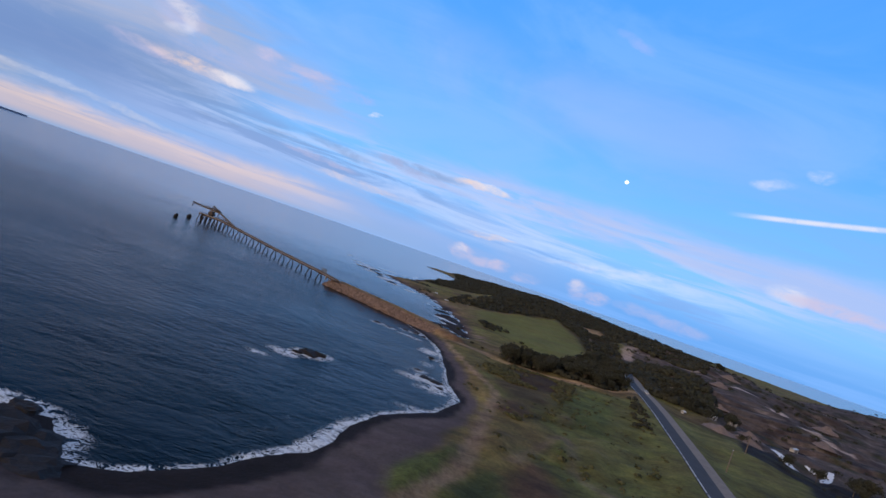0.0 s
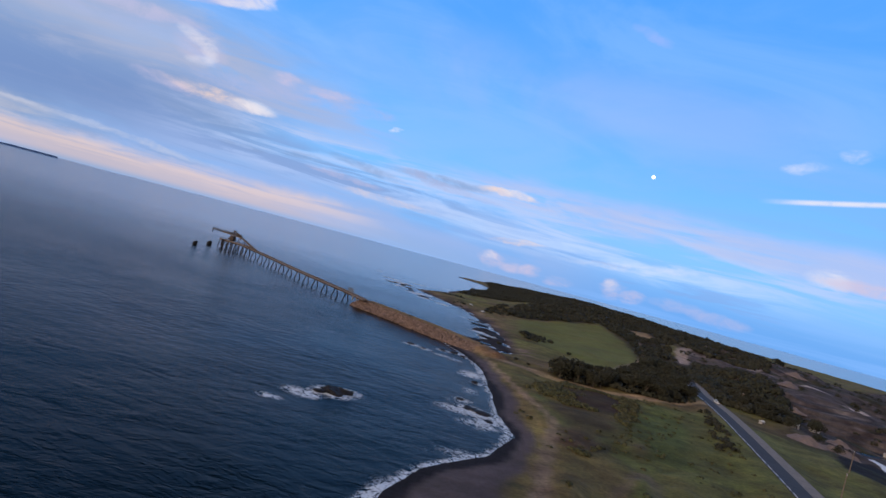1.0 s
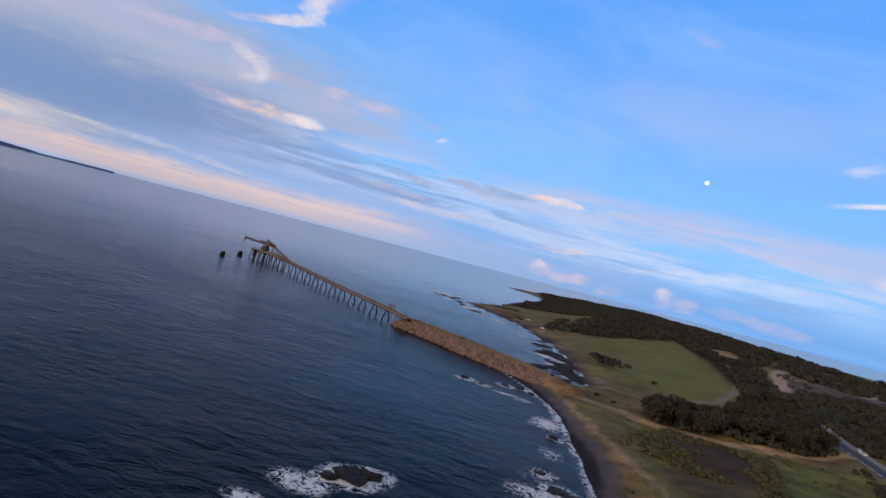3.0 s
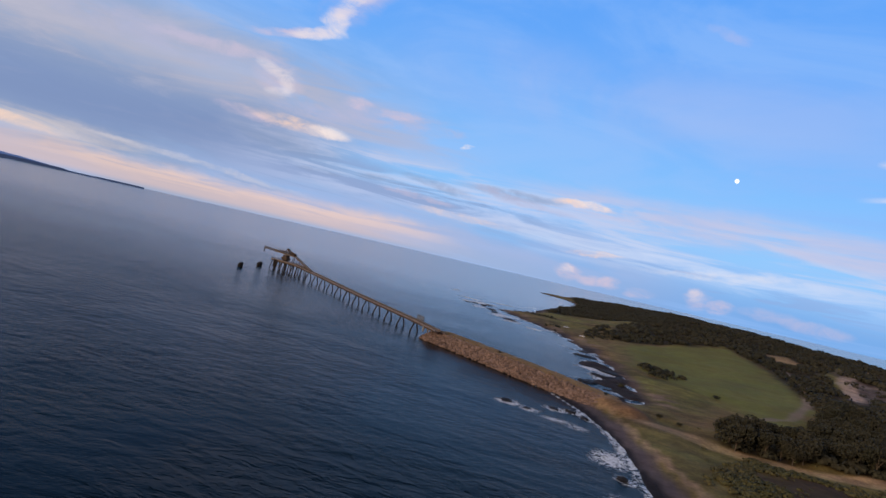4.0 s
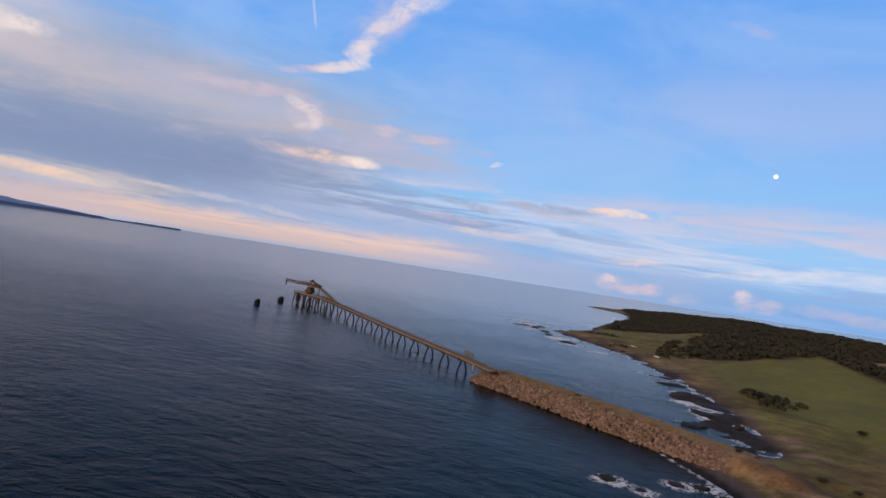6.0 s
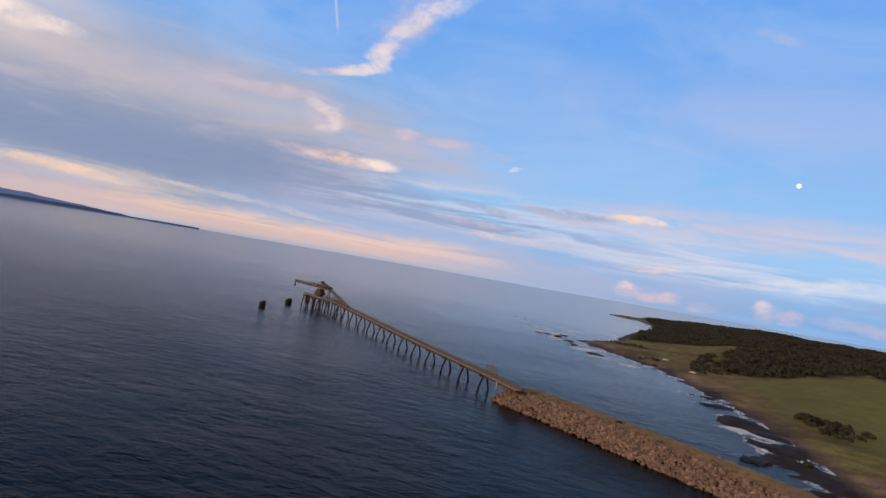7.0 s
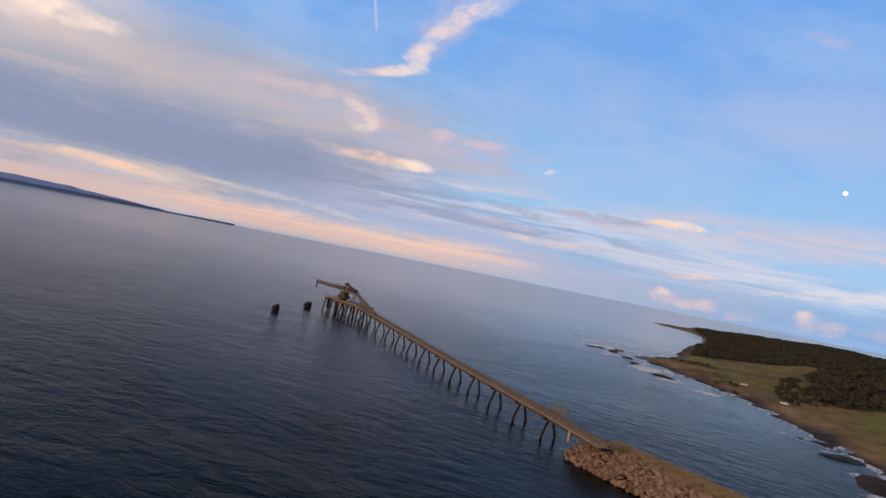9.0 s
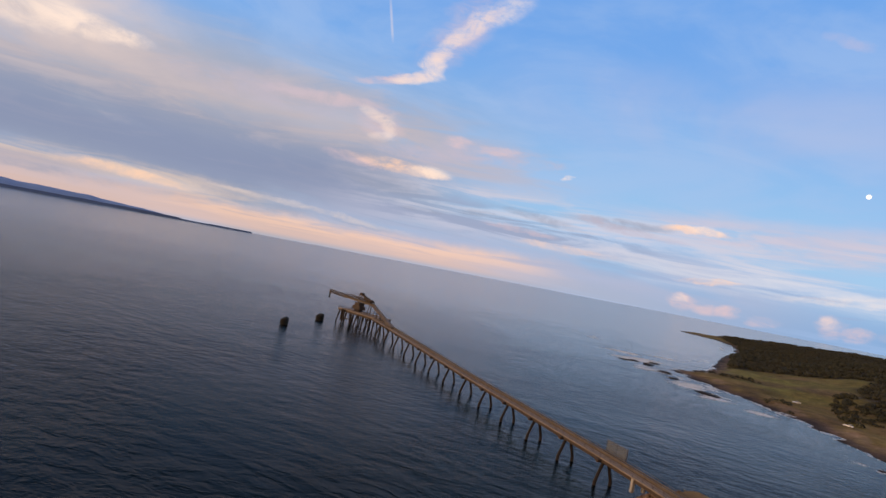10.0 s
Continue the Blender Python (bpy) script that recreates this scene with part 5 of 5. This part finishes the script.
def tree_parts(seed, high, wide, clumps, flat=0.8):
    """Trunk with limbs, and a crown of many small leaf clumps with gaps."""
    rng = random.Random(seed)
    bm = bmesh.new()
    fork = high * 0.35
    bar(bm, (0, 0, -0.5), (0, 0, fork), 0.030 * high, 0.02 * high, 7)
    for k in range(5):
        a = k * 1.256 + rng.uniform(-0.4, 0.4)
        bar(bm, (0, 0, fork * rng.uniform(0.7, 1.0)), (math.cos(a) * wide * 0.55, math.sin(a) * wide * 0.55, high * rng.uniform(0.6, 0.85)), 0.016 * high, 0.005 * high, 5)
    trunk = bpy.data.meshes.new("trunk")
    bm.to_mesh(trunk)
    bm.free()
    trunk.materials.append(BARK)
    lobes = [(rng.uniform(-0.5, 0.5) * wide, rng.uniform(-0.5, 0.5) * wide, high * rng.uniform(0.5, 0.82), wide * rng.uniform(0.4, 0.62)) for _ in range(7)]
    verts, faces = [], []
    for _ in range(clumps):
        lx, ly, lz, lr = lobes[rng.randrange(7)]
        d = Vector((rng.gauss(0, 1), rng.gauss(0, 1), rng.gauss(0, 1) * 0.8 + 0.25)).normalized() * lr * rng.uniform(0.65, 1.08)
        c = Vector((lx, ly, lz)) + Vector((d.x, d.y, d.z * flat))
        size = wide * rng.uniform(0.06, 0.14)
        out = d.normalized()
        u = out.orthogonal().normalized()
        u.rotate(Matrix.Rotation(rng.uniform(0, 6.28), 3, out))
        w = out.cross(u)
        k = len(verts)
        verts += [tuple(c + u * size + out * rng.uniform(-0.3, 0.1) * size), tuple(c - u * size * 0.6 + w * size * 0.9), tuple(c - u * size * 0.6 - w * size * 0.9), tuple(c + out * size * 0.8)]
        faces += [(k, k + 1, k + 3), (k + 1, k + 2, k + 3), (k + 2, k, k + 3)]
    crown = mesh_of("crown", verts, faces)
    crown.materials.append(LEAF)
    return trunk, crown


TREES = [tree_parts(40 + k, high, wide, 420) for k, (high, wide) in enumerate(((9, 4.6), (8, 5.2), (10.5, 4.8), (7, 4.4), (9, 6.0)))]


def plant(k, x, y, scale, turn, label, group):
    t = thing("tree", on_ground(x, y), label, "tree", group, turn=turn)
    t.scale = (scale, scale, scale * 0.95)
    part("trunk", TREES[k][0], None, t)
    part("crown", TREES[k][1], None, t)


def build_trees():
    rng = random.Random(77)
    done = []
    tries = 0
    while len(done) < 90 and tries < 6000:
        tries += 1
        x, y = rng.uniform(55, 200), rng.uniform(388, 545)
        d = float(depth_in(np.array([x]), np.array([y]), GROVE)[0])
        if d < -1 or any(math.hypot(x - a, y - b) < 5.0 for a, b in done):
            continue
        if float(along_line(np.array([x]), np.array([y]), ROAD)[0]) < 9:
            continue
        done.append((x, y))
        plant(rng.randrange(5), x, y, rng.uniform(0.75, 1.25), rng.uniform(0, 360), "dark dense coastal banksia tree in the grove", "trees of the grove")
    # along the road and about the quarry's edge
    for x, y, s in ((178, 418, 0.8), (184, 432, 1.1), (191, 440, 1.0), (176, 447, 1.2), (184, 457, 1.2), (195, 465, 1.1), (190, 410, 0.9), (199, 446, 1.0), (182, 474, 1.2), (194, 489, 1.2),
                    (203, 503, 1.1), (209, 480, 0.9), (196, 391, 0.7), (220, 439, 1.0), (213, 429, 0.8), (210, 456, 0.8), (221, 339, 0.9), (232, 326, 1.1), (241, 330, 1.0), (228, 314, 0.8),
                    (248, 344, 0.9), (189, 360, 0.6), (206, 341, 0.7), (198, 331, 0.6)):
        plant(rng.randrange(5), x, y, s, rng.uniform(0, 360), "dark coastal tree beside the road and quarry", "trees by the road")
    for x, y, s in ((422, 949, 1.5), (436, 964, 1.3), (463, 979, 1.2)):
        plant(2, x, y, s, rng.uniform(0, 360), "lone dark tree on the skyline ridge", "trees on the ridge")


build_trees()


def build_bushes():
    for x, y, z, s, label in ((-36.5, 466, 4.9, 0.34, "dark round bush on the breakwater crest"), (26.9, 493, None, 0.42, "dark bush above the rock shelf"),
                              (35, 422, None, 0.36, "low dark bush beside the dirt track"), (42, 416, None, 0.30, "low dark bush beside the dirt track"),
                              (13.1, 426, None, 0.28, "low bush at the breakwater root"), (80, 522, None, 0.5, "dark bush on the mown field")):
        b = thing("bush", on_ground(x, y) if z is None else (x, y, z), label, "bush", "single bushes")
        b.scale = (s, s, s * 0.8)
        part("stem", TREES[3][0], None, b, at=pose(0, 0, -2.0))
        part("crown", TREES[3][1], None, b, at=pose(0, 0, -2.2))


build_bushes()


def scatter(name, ring, count, size, mat, seed, label, category, clump=26, keep=None, squash=0.75, level=ground_height):
    """Woods or scrub that nobody could count: one mesh of many leafy mounds, each a ring of small facets."""
    rng = np.random.default_rng(seed)
    xs, ys = np.array([p[0] for p in ring]), np.array([p[1] for p in ring])
    x, y = rng.uniform(xs.min(), xs.max(), count * 6), rng.uniform(ys.min(), ys.max(), count * 6)
    ok = depth_in(x, y, ring) > 0
    if keep is not None:
        ok &= keep(x, y)
    x, y = x[ok][:count], y[ok][:count]
    z = level(x, y)
    r = rng.uniform(size[0], size[1], len(x)) * (0.75 + 0.5 * np.abs(fbm(x, y, 60, 3, seed)))
    n = len(x)
    d = rng.normal(size=(n, clump, 3))
    d[:, :, 2] = np.abs(d[:, :, 2]) * 0.9 + 0.05
    d /= np.linalg.norm(d, axis=2, keepdims=True)
    reach = rng.uniform(0.72, 1.12, (n, clump, 1))
    c = d * reach * r[:, None, None]
    c[:, :, 2] *= squash
    c += np.stack([x, y, z + r * 0.25], 1)[:, None]
    u = np.cross(d, rng.normal(size=d.shape))
    u /= np.linalg.norm(u, axis=2, keepdims=True)
    w = np.cross(d, u)
    s = r[:, None, None] * rng.uniform(0.22, 0.46, (n, clump, 1))
    quad = np.stack([c + u * s, c - u * s * 0.6 + w * s * 0.9, c - u * s * 0.6 - w * s * 0.9, c + d * s * 0.7], 2).reshape(-1, 3)
    m = n * clump
    base = np.arange(m)[:, None] * 4
    tri = np.concatenate([base + [0, 1, 3], base + [1, 2, 3], base + [2, 0, 3]], 0)
    me = bpy.data.meshes.new(name)
    me.vertices.add(len(quad))
    me.vertices.foreach_set("co", quad.ravel())
    me.loops.add(tri.size)
    me.loops.foreach_set("vertex_index", tri.ravel())
    me.polygons.add(len(tri))
    me.polygons.foreach_set("loop_start", np.arange(0, tri.size, 3))
    me.update(calc_edges=True)
    me.materials.append(mat)
    tagged(new(name, me), label, category, kind="stuff")


scatter("headland_forest", FOREST, 17500, (1.5, 3.5), LEAF, 5, "dense dark coastal forest over the headland", "forest", 26, keep=lambda x, y: depth_in(x, y, CLEARING) < 0)
scatter("ridge_forest", [(284, 948), (275, 828), (308, 816), (393, 979), (503, 1174), (657, 1296), (538, 1444), (404, 1306)], 1500, (2.4, 4.6), LEAF, 15, "dark forest along the ridge above the quarry", "forest", 24)
scatter("hill_forest", [(229, 754), (271, 708), (303, 702), (352, 815), (326, 908), (286, 885)], 420, (2.2, 4.2), LEAF, 19, "dark forest on the hill behind the quarry", "forest", 24)
scatter("grove_undergrowth", GROVE, 420, (1.8, 3.4), LEAF, 16, "dark undergrowth beneath the grove", "undergrowth", 30, keep=lambda x, y: along_line(x, y, ROAD) > 9)
scatter("roadside_thicket", [(165, 450), (180, 436), (192, 430), (206, 444), (226, 478), (250, 560), (248, 648), (213, 648), (192, 594), (175, 519)], 800, (1.8, 4.6), LEAF, 17, "dark thicket between the road and the quarry", "thicket", 30)
scatter("road_hedge", [(116, 295), (127, 337), (135, 385), (130, 385), (120, 342), (109, 296)], 60, (0.9, 2.0), LEAF, 18, "dark bushes along the road", "bushes", 26)
scatter("heath_scrub", HEATH, 900, (0.5, 1.7), SCRUB, 6, "low brown and olive heath scrub", "scrub", 24,
        keep=lambda x, y: (fbm(x, y, 24, 3, 14) > -0.15) & (along_line(x, y, ROAD) > 8), squash=0.55)
scatter("pasture_tussocks", [(35, 191), (26.7, 293), (46, 418), (129, 415), (140, 373), (115, 259), (95, 179), (60, 140)], 260, (0.5, 1.5), SCRUB, 8, "rough grass tussocks on the pasture", "tussocks", 14,
        keep=lambda x, y: (fbm(x, y, 26, 3, 14) > -0.3) & (along_line(x, y, ROAD) > 8) & (along_line(x, y, TRACK_A) > 7) & (along_line(x, y, TRACK_B) > 3), squash=0.5)
scatter("quarry_scrub", QUARRY, 1500, (0.8, 3.0), LEAF, 9, "scattered dark scrub over the quarry ground", "scrub", 20, keep=lambda x, y: fbm(x, y, 70, 3, 17) > 0.0)
scatter("headland_scrub", [(24.2, 470), (53, 543), (22.7, 605), (41, 689), (50, 757), (9.8, 812), (-22.0, 916), (-61, 863), (-29.6, 780), (1.5, 709), (16.8, 605)], 260, (0.8, 2.2), LEAF, 10,
        "scattered dark bushes on the headland grass", "bushes", 20, keep=lambda x, y: fbm(x, y, 40, 3, 19) > 0.25)
scatter("headland_thicket", [(13.1, 732), (43, 757), (52, 815), (49, 866), (29.2, 844), (18.1, 792)], 110, (1.0, 2.6), LEAF, 22, "dark thicket on the grass before the headland forest", "thicket", 24,
        keep=lambda x, y: fbm(x, y, 24, 3, 23) > -0.15)
scatter("field_bushes", [(45, 564), (58, 555), (74, 570), (62, 606), (46, 601)], 40, (1.4, 2.8), LEAF, 12, "dark bushes at the edge of the mown field", "bushes", 26)
scatter("breakwater_grass", [(18, 428), (14, 420), (-75, 490), (-71, 496)], 620, (0.25, 0.6), DRYGRASS, 13, "dry grass tufts along the breakwater crest", "grass", 14,
        level=lambda x, y: np.interp(-x, [-16, 3, 20, 36, 54, 73], BW_Z) + 0.1)
